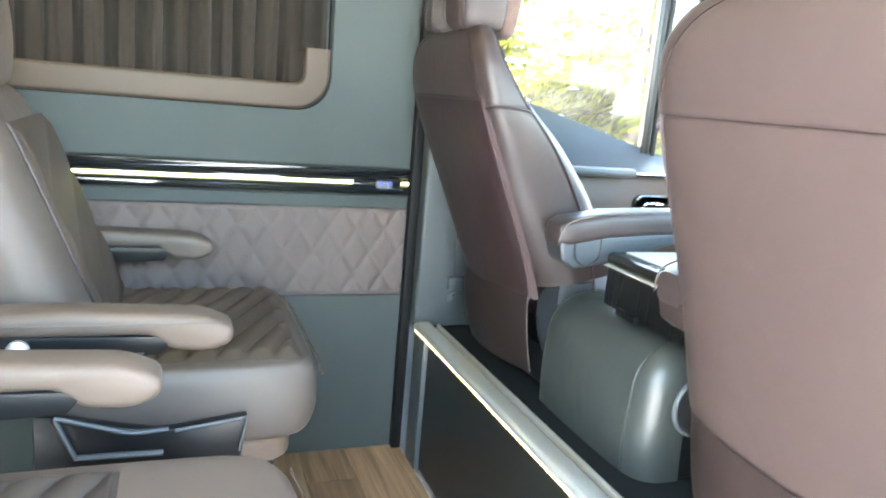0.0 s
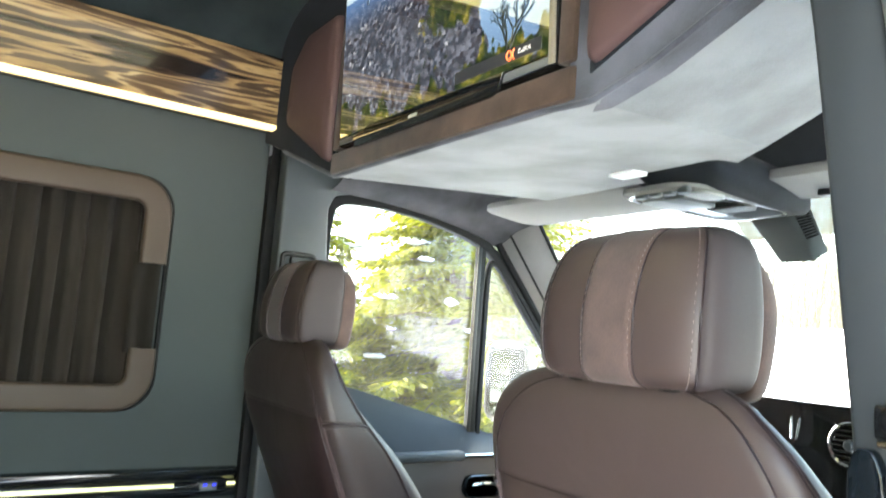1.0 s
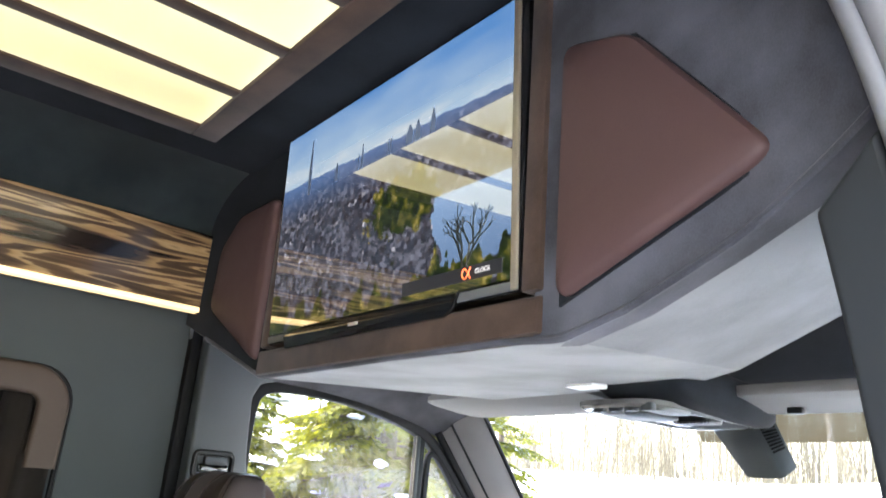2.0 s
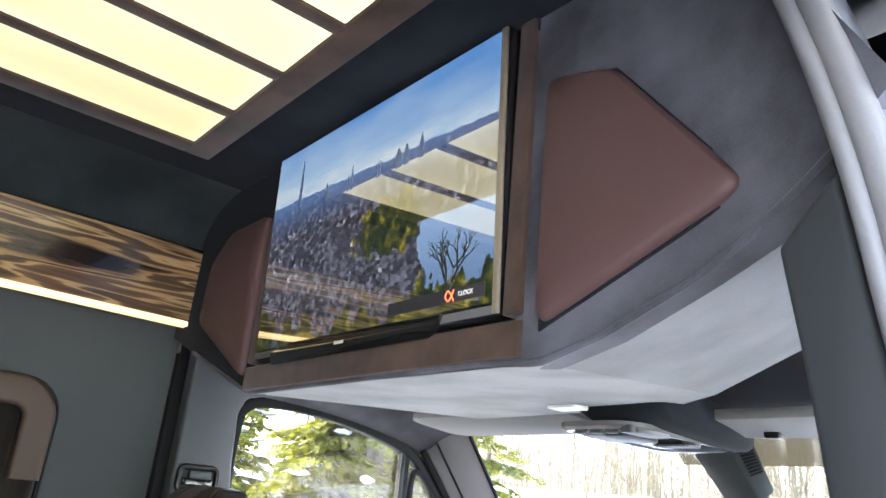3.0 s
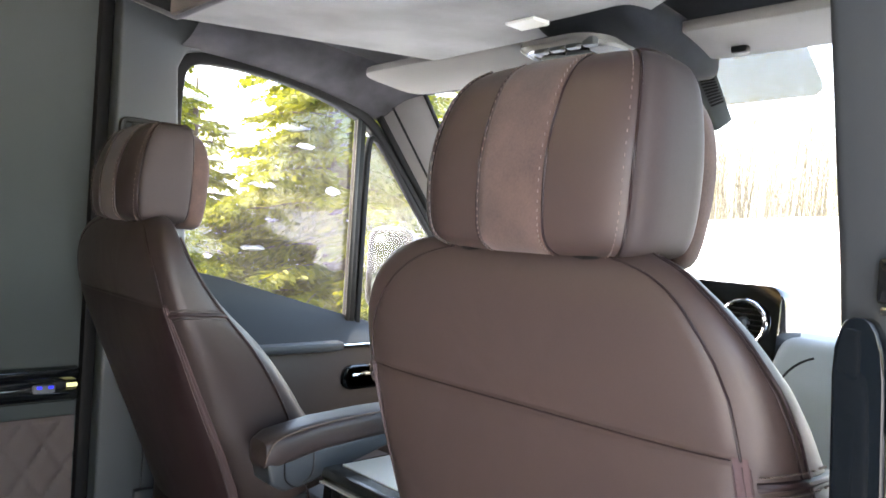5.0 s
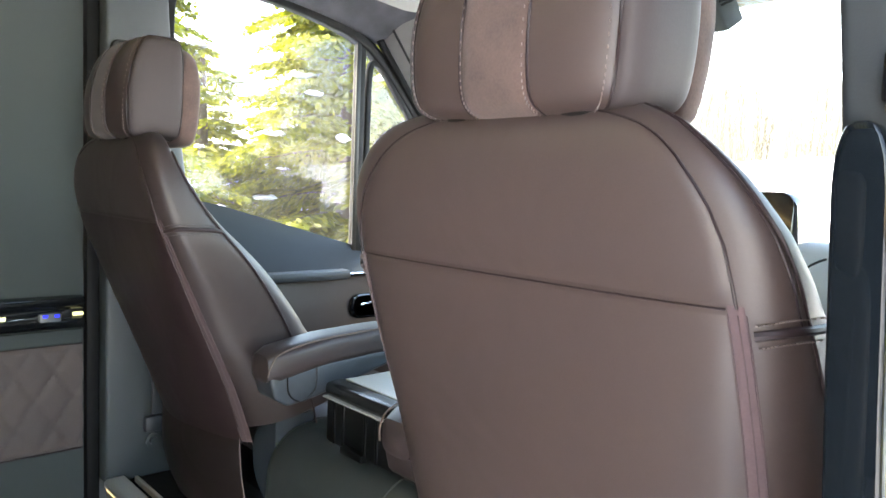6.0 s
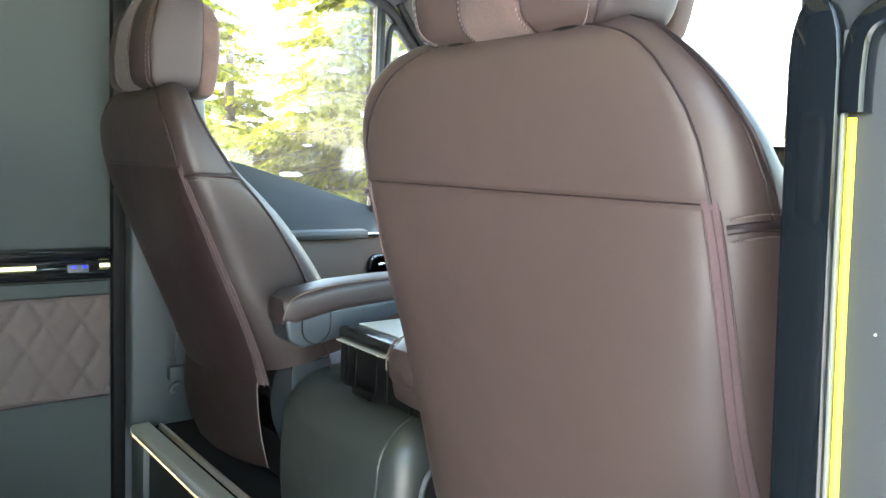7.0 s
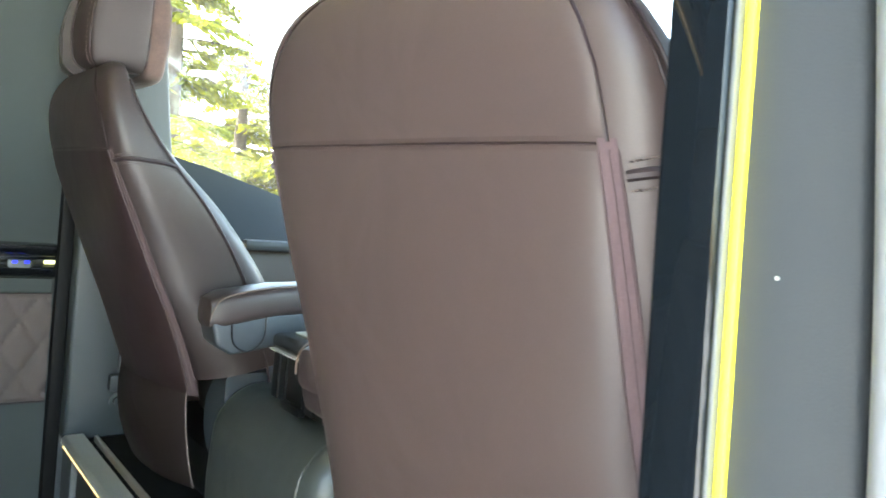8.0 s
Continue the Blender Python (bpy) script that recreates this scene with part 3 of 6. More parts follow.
part("quarter_frame", sweep(smooth_path([(-0.82, 0.712, 0.86), (-0.82, 0.712, 1.20), (-0.82, 0.716, 1.36), (-0.82, 0.738, 1.378), (-0.821, 0.77, 1.355), (-0.826, 0.85, 1.262), (-0.832, 0.95, 1.150), (-0.845, 1.10, 0.98), (-0.85, 1.18, 0.88)], 4), rounded(0.008, 0.008, 0.003, 2), (1, 0, 0)), RUBBERBLACK, door, "black quarter pane frame")
structure("header_left", sheet(30, 8, lambda u, v: (-0.815 + 0.135 * v, 0.16 + 0.60 * u + 0.06 * v * u, (1.508 - 0.085 * u ** 2.2) * (1 - v) + (1.572 - 0.040 * u ** 2) * v - 0.014 * math.sin(math.pi * v)), thick=0.01), SUEDE_LILAC, "grey suede covered rail above the cab door", "trim")


def a_pillar(s):
    def f(u, v):
        a = Vector((-0.812, 0.735, 1.435)).lerp(Vector((-0.86, 1.24, 0.88)), v)
        b = Vector((-0.70, 0.81, 1.505)).lerp(Vector((-0.87, 1.42, 0.93)), v)
        p = a.lerp(b, u) + Vector((0.022, -0.014, 0.01)) * math.sin(math.pi * u)
        return p if s < 0 else Vector((2 * XC - p.x, p.y, p.z))
    return sheet(8, 16, f, thick=-0.01 * s)


def pillar_line(u, lift, r, material, label):
    """A long bead that follows the windscreen pillar's cover."""
    a0, a1, b0, b1 = Vector((-0.812, 0.735, 1.435)), Vector((-0.86, 1.24, 0.88)), Vector((-0.70, 0.81, 1.505)), Vector((-0.87, 1.42, 0.93))
    line = [a0.lerp(a1, k / 12).lerp(b0.lerp(b1, k / 12), u) + Vector((0.022, -0.014, 0.01)) * (math.sin(math.pi * u) + lift) for k in range(13)]
    structure("pillar_bead", tube(line, r, 8), material, label, "trim")


pillar_line(0.03, 0.25, 0.011, RUBBERBLACK, "thick black door seal along the windscreen pillar")
pillar_line(0.30, 0.05, 0.0035, RUBBERBLACK, "dark joint along the windscreen pillar cover")
pillar_line(0.98, 0.1, 0.006, RUBBERBLACK, "black glass seal along the windscreen pillar")
structure("a_pillar_left", a_pillar(-1), PILLARGREY, "grey windscreen pillar cover", "pillar")
structure("a_pillar_right", a_pillar(1), PILLARGREY, "grey windscreen pillar cover", "pillar")
structure("body_side_front", join(box(-1.0, -0.88, 0.0, 1.5, -0.25, 0.80), box(0.80, 0.90, 0.0, 1.5, -0.25, 0.80), prism([(1.5, -0.3), (1.5, 0.80), (2.3, 0.62), (2.5, 0.2), (2.5, -0.3)], "x", -0.95, 0.85, 0.05, 3)), PAINT, "grey painted front body and bonnet of the van", "body panel")

door2 = thing("door_2", (0.74, 0.6, 0.40), "closed passenger cab door with a clear window", "door", kind="structure")
part("panel", box(0.70, 0.79, 0.03, 1.3, 0.37, 0.83, 0.012), LEATHER, door2, "brown leather door panel")
part("window_frame", sweep([Vector((2 * XC - p.x, p.y, p.z)) for p in frame_pts], rounded(0.012, 0.014, 0.006, 3), (1, 0, 0)), RUBBERBLACK, door2, "black window frame")
part("pane", prism([(0.165, 0.84), (0.165, 1.47), (0.20, 1.495), (0.42, 1.495), (0.67, 1.44), (0.745, 1.39), (0.95, 1.18), (1.2, 0.88), (1.2, 0.79)], "x", 0.728, 0.732), DOORGLASS, door2).visible_shadow = False
structure("b_pillar_cover", box(0.70, 0.78, 0.03, 0.16, 0.37, 1.60, 0.01), PLASTIC, "grey plastic cover of the passenger door pillar", "pillar")

# ---- windscreen, headliner and dashboard ----
wt, wb_ = (0.825, 1.498), (1.46, 0.92)
screen = thing("windscreen", (XC, 1.45, 0.92), "wide raked windscreen with a dotted shade band", "windscreen", kind="structure")


def ws(u, v, lift=0.0):
    half = 0.66 + 0.19 * v
    x = XC + half * (2 * u - 1)
    bow = 0.10 * (1 - (2 * u - 1) ** 2)
    return (x, wt[0] + (wb_[0] - wt[0]) * v + bow - lift, wt[1] + (wb_[1] - wt[1]) * v - lift * 0.7)


part("pane", sheet(16, 10, lambda u, v: ws(u, -0.06 + 1.06 * v)), SCREENGLASS, screen).visible_shadow = False
part("edge_left", sweep([Vector(ws(0.004, k / 10, 0.006)) for k in range(11)], rounded(0.008, 0.004, 0.002, 2), (0, -1, 0.6)), RUBBERBLACK, screen, "black glass edge")
part("edge_right", sweep([Vector(ws(0.996, k / 10, 0.006)) for k in range(11)], rounded(0.008, 0.004, 0.002, 2), (0, -1, 0.6)), RUBBERBLACK, screen, "black glass edge")
dots = bmesh.new()
for j in range(42):
    for i in range(150):
        u = 0.45 + 0.305 * (i + 0.5 * (j % 2)) / 150
        v = -0.055 + 0.154 * j / 42
        corner = max(0.0, (u - 0.725) / 0.03) ** 2 + max(0.0, (v - 0.06) / 0.042) ** 2
        if corner > 1:
            continue
        p = [Vector(ws(u + du, v + dv, 0.004)) for du, dv in ((-0.00098, -0.00176), (0.00098, -0.00176), (0.00098, 0.00176), (-0.00098, 0.00176))]
        dots.faces.new([dots.verts.new(q) for q in p])
part("shade_dots", dots, SHADEFILM, screen, "fine grey shade dots", flat=True, kind="stuff")
structure("cab_headliner", join(prism([(0.05, 1.60), (0.55, 1.60), (0.72, 1.535), (0.84, 1.515), (0.87, 1.52), (0.74, 1.64), (0.05, 1.66)], "x", -0.88, 0.78)), SUEDE_DARK, "dark suede cab headliner", "headliner")
dash = thing("dashboard", (XC, 1.1, 0.375), "grey moulded dashboard with a glossy black vent panel", "dashboard", kind="structure")
part("body", prism([(0.93, 0.375), (0.88, 0.62), (0.86, 0.80), (0.88, 0.90), (0.93, 0.955), (1.05, 0.975), (1.5, 0.93), (1.5, 0.375)], "x", -0.86, 0.69, 0.02, 3), DASHGREY, dash, "soft grey dashboard body")
binn = part("vent_panel", spun(join(loft([[(0.025 + a * s, 0.90 - d, 0.967 + b * s) for a, b in rounded(0.255, 0.103, 0.026)] for d, s in ((-0.05, 1.0), (0.045, 1.0), (0.052, 0.985))])), (0.0, 0.85, 0.95), -8, 0, 0), BLACKGLOSS, dash, "glossy black panel")
RINGV = [(0.214 + a, 0.846, 0.995 + b) for a, b in circle(0.042, 28)]
part("vent_ring", tube(RINGV, 0.0045, 8, True, (0, 1, 0)), CHROME, binn, "bright vent ring")
part("vent_hub", loft([[(0.214 + a * r, y, 0.995 + b * r) for a, b in circle(1, 14)] for y, r in ((0.852, 0.012), (0.836, 0.011), (0.832, 0.007))]), PLASTIC_DK, binn)
for k in range(-3, 4):
    h = 0.036 * math.sqrt(1 - (k / 4) ** 2)
    part("vent_slat", box(0.214 - h, 0.214 + h, 0.842, 0.852, 0.990 + k * 0.010, 0.9925 + k * 0.010), RUBBERBLACK, binn)
part("switch_frame", tube([(0.255 + a, 0.842, 0.905 + b) for a, b in rounded(0.014, 0.026, 0.006, 3)], 0.0018, 6, True, (0, 1, 0)), CHROME, binn, "bright switch outline")
part("screen_edge", tube([(0.092, 0.844, 1.035), (0.092, 0.845, 0.99)], 0.0025, 6), CHROME, binn)
part("side_pod", prism([(0.70, 0.70), (0.86, 0.70), (0.97, 0.96), (0.80, 0.99), (0.72, 0.90)], "x", 0.30, 0.75, 0.03, 4), DASHGREY, dash, "rounded grey passenger side pod")
part("flap_line", tube([(0.42 + 0.085 * math.cos(radians(a)), 0.716 + 0.05 * (0.09 * math.sin(radians(a)) - 0.03), 0.885 + 0.085 * math.sin(radians(a))) for a in range(110, 271, 8)], 0.002, 5), RUBBERBLACK, dash, "dark line round the glove box flap")

# ---- overhead box with the television ----
over = thing("overhead_box", (XC, 0.2, 1.455), "grey suede overhead box over the cab, slanted at both ends", "overhead box", kind="structure")
Z0 = 1.457


def low_edge(x):
    """Height of the box's lower rear edge: level in the middle, rising to both ends."""
    return float(np.interp(x, [-0.86, -0.395, 0.24, 0.335, 0.423, 0.533, 0.606, 0.78], [1.616, Z0, Z0, 1.450, 1.472, 1.516, 1.550, 1.632]))


def wing_profile(y):
    """Cross-section of the underside at a given depth: flat middle, slanted ends."""
    k = max(0.0, min(1.0, (y + 0.018) / 0.50))
    near = [(x, low_edge(x)) for x in (-0.82, -0.395, 0.335, 0.449, 0.72)]
    far = [(-0.82, 1.62), (-0.30, Z0 + 0.022), (0.302, Z0 + 0.030), (0.42, 1.536), (0.72, 1.66)]
    return [(p[0] + (q[0] - p[0]) * k, p[1] + (q[1] - p[1]) * k) for p, q in zip(near, far)]


under = bmesh.new()
cols = 40
grid = []
for j in range(13):
    pr = wing_profile(-0.018 + 0.50 * j / 12)
    row = []
    for i in range(cols + 1):
        s = i / cols
        seg = 0 if s < 0.3 else 1 if s < 0.6 else 2 if s < 0.7 else 3
        lo, hi = ((0, 0.3), (0.3, 0.6), (0.6, 0.7), (0.7, 1))[seg]
        t = (s - lo) / (hi - lo)
        a, b = pr[seg], pr[seg + 1]
        x = a[0] + (b[0] - a[0]) * t
        rear = -0.019 - 0.070 * max(0.0, min(1.0, (x - 0.517) / 0.223)) ** 2
        row.append((x, rear + (float(np.interp(x, [0.18, 0.30], [0.482, 0.405])) - rear) * j / 12, a[1] + (b[1] - a[1]) * t))
    grid.append(row)
part("underside", sheet(cols, 12, lambda u, v: grid[round(v * 12)][round(u * cols)]), SUEDE, over, "pale grey suede underside").data.set_sharp_from_angle(angle=radians(11))
# rear-facing wings that carry the padded panels; the one at the door bends back to meet its frame
def wing(sgn):
    rings = []
    for i in range(25):
        u = i / 24
        a = 0.345 + 0.445 * u
        back = -0.020 - (0.070 * max(0.0, (u - 0.5) / 0.5) ** 2 if sgn > 0 else 0.0)
        zb = low_edge(XC + sgn * a) + 0.001
        lean = 0.16 * max(0.0, (u - 0.5) / 0.5) if sgn > 0 else 0.0
        rings.append([(XC + sgn * (a - lean * w), y, zb + (1.93 - zb) * w) for y, w in ((0.02, 0.0), (back, 0.0), (back, 0.33), (back, 0.66), (back, 1.0), (0.02, 1.0))])
    return loft(rings)


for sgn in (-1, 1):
    # the door-side wing takes the lighter copy, with the door's light in its colour
    part("wing", wing(sgn), SUEDE_LIT if sgn > 0 else SUEDE_DARK, over, "dark suede slanted wing")
# lighter suede paints the pale highlight along the rolled edge
part("edge_roll", tube([(x, -0.018 - 0.070 * max(0.0, min(1.0, (x - 0.517) / 0.223)) ** 2, low_edge(x) + 0.001) for x in [-0.70 + 0.02 * k for k in range(71)]], 0.0048, 8), SUEDE_LIT, over, "rolled suede edge")
part("top_board", box(XC - 0.36, XC + 0.36, -0.025, 0.30, 1.905, 1.93, 0.004), SUEDE_DARK, over)
part("back_board", box(XC - 0.79, XC + 0.79, 0.31, 0.33, 1.62, 1.93), SUEDE_DARK, over)


def pad(pts, sgn):
    """Puffed panel with rounded corners, on the rear face of a wing."""
    c = Vector((sum(p[0] for p in pts) / len(pts), 0, sum(p[1] for p in pts) / len(pts)))
    outline = []
    n = len(pts)
    for i in range(n):
        p, a, b = (Vector((q[0], 0, q[1])) for q in (pts[i], pts[i - 1], pts[(i + 1) % n]))
        r = 0.022
        u, w = p + (a - p).normalized() * r, p + (b - p).normalized() * r
        for k in range(6):
            t = k / 5
            outline.append((1 - t) ** 2 * u + 2 * t * (1 - t) * p + t * t * w)
    rings = [[(c.x + (q.x - c.x) * s, y, c.z + (q.z - c.z) * s) for q in outline] for s, y in ((1.0, -0.019), (1.0, -0.026), (0.985, -0.033), (0.94, -0.038), (0.7, -0.040), (0.35, -0.041), (0.1, -0.041))]
    return loft(rings)


padpts = [(0.337, 1.490), (0.340, 1.812), (0.440, 1.785), (0.593, 1.594)]
for sgn in (1, -1):
    pts = padpts if sgn > 0 else [(-0.667, 1.618), (-0.657, 1.755), (-0.575, 1.815), (-0.409, 1.815), (-0.409, 1.484)]
    pp = thing("padded_panel", (pts[-1][0], -0.03, 1.5), "maroon leather padded panel beside the television" if sgn > 0 else "dark maroon padded panel between television and veneer", "wall panel", group="padded panels")
    part("cover", pad(pts, sgn), MAROON, pp)
    cx, cz = sum(q[0] for q in pts) / len(pts), sum(q[1] for q in pts) / len(pts)
    part("backing", prism([(cx + (q[0] - cx) * 1.02, cz + (q[1] - cz) * 1.02) for q in pts], "y", -0.0235, -0.0195), SUEDE_DARK, pp, "dark backing edge")
bez = thing("television_surround", (XC, -0.03, 1.46), "brown suede frame round the television", "surround")
part("bottom_rail", prism([(-0.030, 1.460), (-0.030, 1.502), (-0.010, 1.509), (0.02, 1.509), (0.02, 1.460)], "x", XC - 0.349, XC + 0.358, 0.004, 2), WOODEDGE, bez)
for sgn in (-1, 1):
    xa, xb = (XC - 0.349, XC - 0.318) if sgn < 0 else (XC + 0.3295, XC + 0.358)
    part("side_rail", box(xa, xb, -0.029, 0.018, 1.510, 1.925, 0.004), WOODEDGE, bez)
# ---- television ----
def tv_picture():
    """A lit screen: a hazy old town under a blue sky, with trees in front."""
    m = bpy.data.materials.new("television_picture")
    m.use_nodes = True
    n, l = m.node_tree.nodes, m.node_tree.links
    b = n["Principled BSDF"]
    b.inputs["Base Color"].default_value = (0.004, 0.004, 0.005, 1)
    b.inputs["Roughness"].default_value = 0.04
    b.inputs["Coat Weight"].default_value = 1.0
    b.inputs["Coat IOR"].default_value = 3.5
    tc, sep = n.new("ShaderNodeTexCoord"), n.new("ShaderNodeSeparateXYZ")
    l.new(tc.outputs["Generated"], sep.inputs[0])

    def math_node(op, a, c, third=None):
        k = n.new("ShaderNodeMath")
        k.operation = op
        for i, val in enumerate((a, c, third)):
            if val is None:
                continue
            if isinstance(val, (int, float)):
                k.inputs[i].default_value = val
            else:
                l.new(val, k.inputs[i])
        return k.outputs[0]

    def tex(kind, sx, sz, scale, detail=4.0):
        mp = n.new("ShaderNodeMapping")
        mp.inputs["Scale"].default_value = (sx, 1, sz)
        l.new(tc.outputs["Generated"], mp.inputs[0])
        t = n.new(kind)
        t.inputs["Scale"].default_value = scale
        if kind == "ShaderNodeTexNoise":
            t.inputs["Detail"].default_value = detail
        l.new(mp.outputs[0], t.inputs["Vector"])
        return t

    def ramp(fac, stops):
        r = n.new("ShaderNodeValToRGB")
        r.color_ramp.elements[0].position, r.color_ramp.elements[0].color = stops[0][0], (*stops[0][1], 1)
        r.color_ramp.elements[1].position, r.color_ramp.elements[1].color = stops[-1][0], (*stops[-1][1], 1)
        for p, c in stops[1:-1]:
            r.color_ramp.elements.new(p).color = (*c, 1)
        l.new(fac, r.inputs[0])
        return r.outputs[0]

    def mix(fac, a, c):
        k = n.new("ShaderNodeMix")
        k.data_type = "RGBA"
        l.new(fac, k.inputs[0])
        l.new(a, k.inputs[6])
        l.new(c, k.inputs[7])
        return k.outputs[2]
    x, z = sep.outputs[0], sep.outputs[2]
    cloud = tex("ShaderNodeTexNoise", 2.2, 4.5, 1.6, 5).outputs["Fac"]
    sky_col = ramp(math_node("MULTIPLY_ADD", x, 0.16, math_node("MULTIPLY_ADD", cloud, -0.42, z)), [(0.50, (0.80, 0.88, 0.90)), (0.62, (0.42, 0.62, 0.84)), (0.92, (0.10, 0.30, 0.70))])
    town = tex("ShaderNodeTexVoronoi", 74, 52, 1.0)
    town.distance = "CHEBYCHEV"
    town.inputs["Randomness"].default_value = 1.0
    shades = ramp(town.outputs["Color"], [(0.0, (0.005, 0.007, 0.014)), (0.30, (0.060, 0.070, 0.105)), (0.5, (0.028, 0.022, 0.028)), (0.68, (0.20, 0.22, 0.30)), (0.85, (0.05, 0.045, 0.06)), (1.0, (0.80, 0.84, 0.98))])
    haze = ramp(z, [(0.45, (0.10, 0.14, 0.22)), (0.70, (0.10, 0.22, 0.50))])
    land = mix(math_node("MAXIMUM", math_node("MULTIPLY", math_node("SUBTRACT", z, 0.52), 4.2), 0.0), shades, haze)
    leafy = tex("ShaderNodeTexNoise", 15, 9, 2.2, 6).outputs["Fac"]
    green = ramp(leafy, [(0.38, (0.004, 0.012, 0.004)), (0.52, (0.030, 0.050, 0.010)), (0.62, (0.15, 0.14, 0.025)), (0.70, (0.40, 0.34, 0.10))])
    lump = tex("ShaderNodeTexNoise", 5, 4, 1.3, 4).outputs["Fac"]
    # a wooded rise right of the middle and a belt of trees at the foot
    dx = math_node("MULTIPLY", math_node("SUBTRACT", x, 0.63), 6.5)
    dz = math_node("MULTIPLY", math_node("SUBTRACT", z, 0.40), 7.0)
    hill = math_node("SUBTRACT", 1.0, math_node("ADD", math_node("MULTIPLY", dx, dx), math_node("MULTIPLY", dz, dz)))
    hill = math_node("GREATER_THAN", math_node("ADD", hill, math_node("MULTIPLY", math_node("SUBTRACT", leafy, 0.5), 3.0)), 0.25)
    land = mix(hill, land, green)
    lake = math_node("MULTIPLY", math_node("GREATER_THAN", math_node("MULTIPLY_ADD", lump, 0.16, x), 0.85), math_node("LESS_THAN", math_node("ABSOLUTE", math_node("SUBTRACT", z, 0.23), 0.0), 0.14))
    water = ramp(z, [(0.1, (0.16, 0.28, 0.50)), (0.4, (0.30, 0.50, 0.82))])
    land = mix(lake, land, water)
    belt = math_node("LESS_THAN", z, math_node("MULTIPLY_ADD", tex("ShaderNodeTexNoise", 8, 2.5, 1.5, 5).outputs["Fac"], 0.80, -0.31))
    land = mix(belt, land, green)
    sky_line = math_node("MULTIPLY_ADD", tex("ShaderNodeTexNoise", 9, 0.0, 1.2, 6).outputs["Fac"], 0.05, math_node("MULTIPLY_ADD", x, -0.04, 0.70))
    col = mix(math_node("GREATER_THAN", z, sky_line), land, sky_col)
    l.new(col, b.inputs["Emission Color"])
    b.inputs["Emission Strength"].default_value = 0.085
    return m


tvx0, tvx1 = XC - 0.316, XC + 0.328
tv = thing("television", (XC, -0.03, 1.523), "flat black television showing a town under blue sky", "television")


def tilt_tv(bm):
    return spun(bm, (XC, -0.03, 1.523), 2.5, 0, 0)


part("case", tilt_tv(box(tvx0, tvx1, -0.030, 0.0, 1.511, 1.918, 0.004)), BLACKGLOSS, tv, "thin black frame")
part("screen", tilt_tv(box(tvx0 + 0.008, tvx1 - 0.012, -0.0325, -0.029, 1.529, 1.911)), tv_picture(), tv, "lit screen")
part("chin", tilt_tv(prism([(XC - 0.235, 1.497), (XC + 0.195, 1.497), (XC + 0.215, 1.508), (XC + 0.225, 1.527), (XC - 0.17, 1.531), (XC - 0.245, 1.520)], "y", -0.037, -0.028, 0.002, 2)), BLACKGLOSS, tv, "raised lower edge")
part("lower_trim", tilt_tv(box(tvx0 + 0.004, tvx1 - 0.002, -0.0318, -0.029, 1.514, 1.5255, 0.001)), TRIMGREY, tv, "dull silver lower bezel")
part("side_trim", tilt_tv(box(tvx1 - 0.0115, tvx1 - 0.001, -0.0335, -0.029, 1.514, 1.914, 0.001)), mat("bronze_bezel", (0.24, 0.205, 0.15), 0.4, 0.3, grain=200, bump=0.1, vary=0.1), tv, "dull bronze side bezel")
part("maker_mark", tilt_tv(box(XC - 0.030, XC - 0.005, -0.0382, -0.0365, 1.512, 1.5165)), STEEL, tv, "small pale maker's mark")
banner = glow("banner_black", (0.008, 0.009, 0.012), 0.1)
part("banner", tilt_tv(box(XC + 0.10, XC + 0.302, -0.0335, -0.0322, 1.539, 1.5575)), banner, tv, "black caption strip in the picture")
PALEINK, ORANGE, SPIRE = glow("pale_ink", (0.8, 0.8, 0.8), 0.1), glow("orange_ink", (0.95, 0.16, 0.05), 0.12), glow("spire_grey", (0.07, 0.10, 0.16), 0.035)
part("orange_mark", tilt_tv(tube(smooth_path([(XC + 0.246, -0.0340, 1.5555), (XC + 0.236, -0.0340, 1.5415), (XC + 0.229, -0.0340, 1.548), (XC + 0.235, -0.0340, 1.555), (XC + 0.246, -0.0340, 1.5405)], 5), 0.0010, 6)), ORANGE, tv, "orange mark")
word = bpy.data.curves.new("caption", "FONT")
word.body, word.size = "CLOCK", 0.0085
wob = new("caption", word)
bpy.context.view_layer.update()
wm = bpy.data.meshes.new_from_object(wob.evaluated_get(bpy.context.evaluated_depsgraph_get()))
bpy.data.objects.remove(wob)
bmw = bmesh.new()
bmw.from_mesh(wm)
bmesh.ops.transform(bmw, matrix=Matrix.Translation((XC + 0.254, -0.0342, 1.5455)) @ pose(0, 0, 0, 90, 0, 0), verts=bmw.verts)
part("caption", tilt_tv(bmw), PALEINK, tv, "small white capital letters", flat=True)
for px, h, w in ((-0.210, 0.098, 0.0095), (-0.115, 0.024, 0.010), (-0.035, 0.034, 0.005), (-0.046, 0.020, 0.003), (0.040, 0.018, 0.004), (0.047, 0.020, 0.003), (0.095, 0.022, 0.016), (0.115, 0.024, 0.012), (0.152, 0.030, 0.010)):
    z0 = 1.529 + 0.382 * 0.70 - 0.012
    part("spire", tilt_tv(prism([(XC + px - w / 2, z0 - 0.01), (XC + px + w / 2, z0 - 0.01), (XC + px + w / 2, z0 + h * 0.4), (XC + px + w * 0.1, z0 + h), (XC + px - w * 0.1, z0 + h), (XC + px - w / 2, z0 + h * 0.4)], "y", -0.0332, -0.0323)), SPIRE, tv, "grey tower in the picture", flat=True)

TREEINK = glow("dark_branch_ink", (0.01, 0.012, 0.008), 0.05)
rnd = random.Random(9)


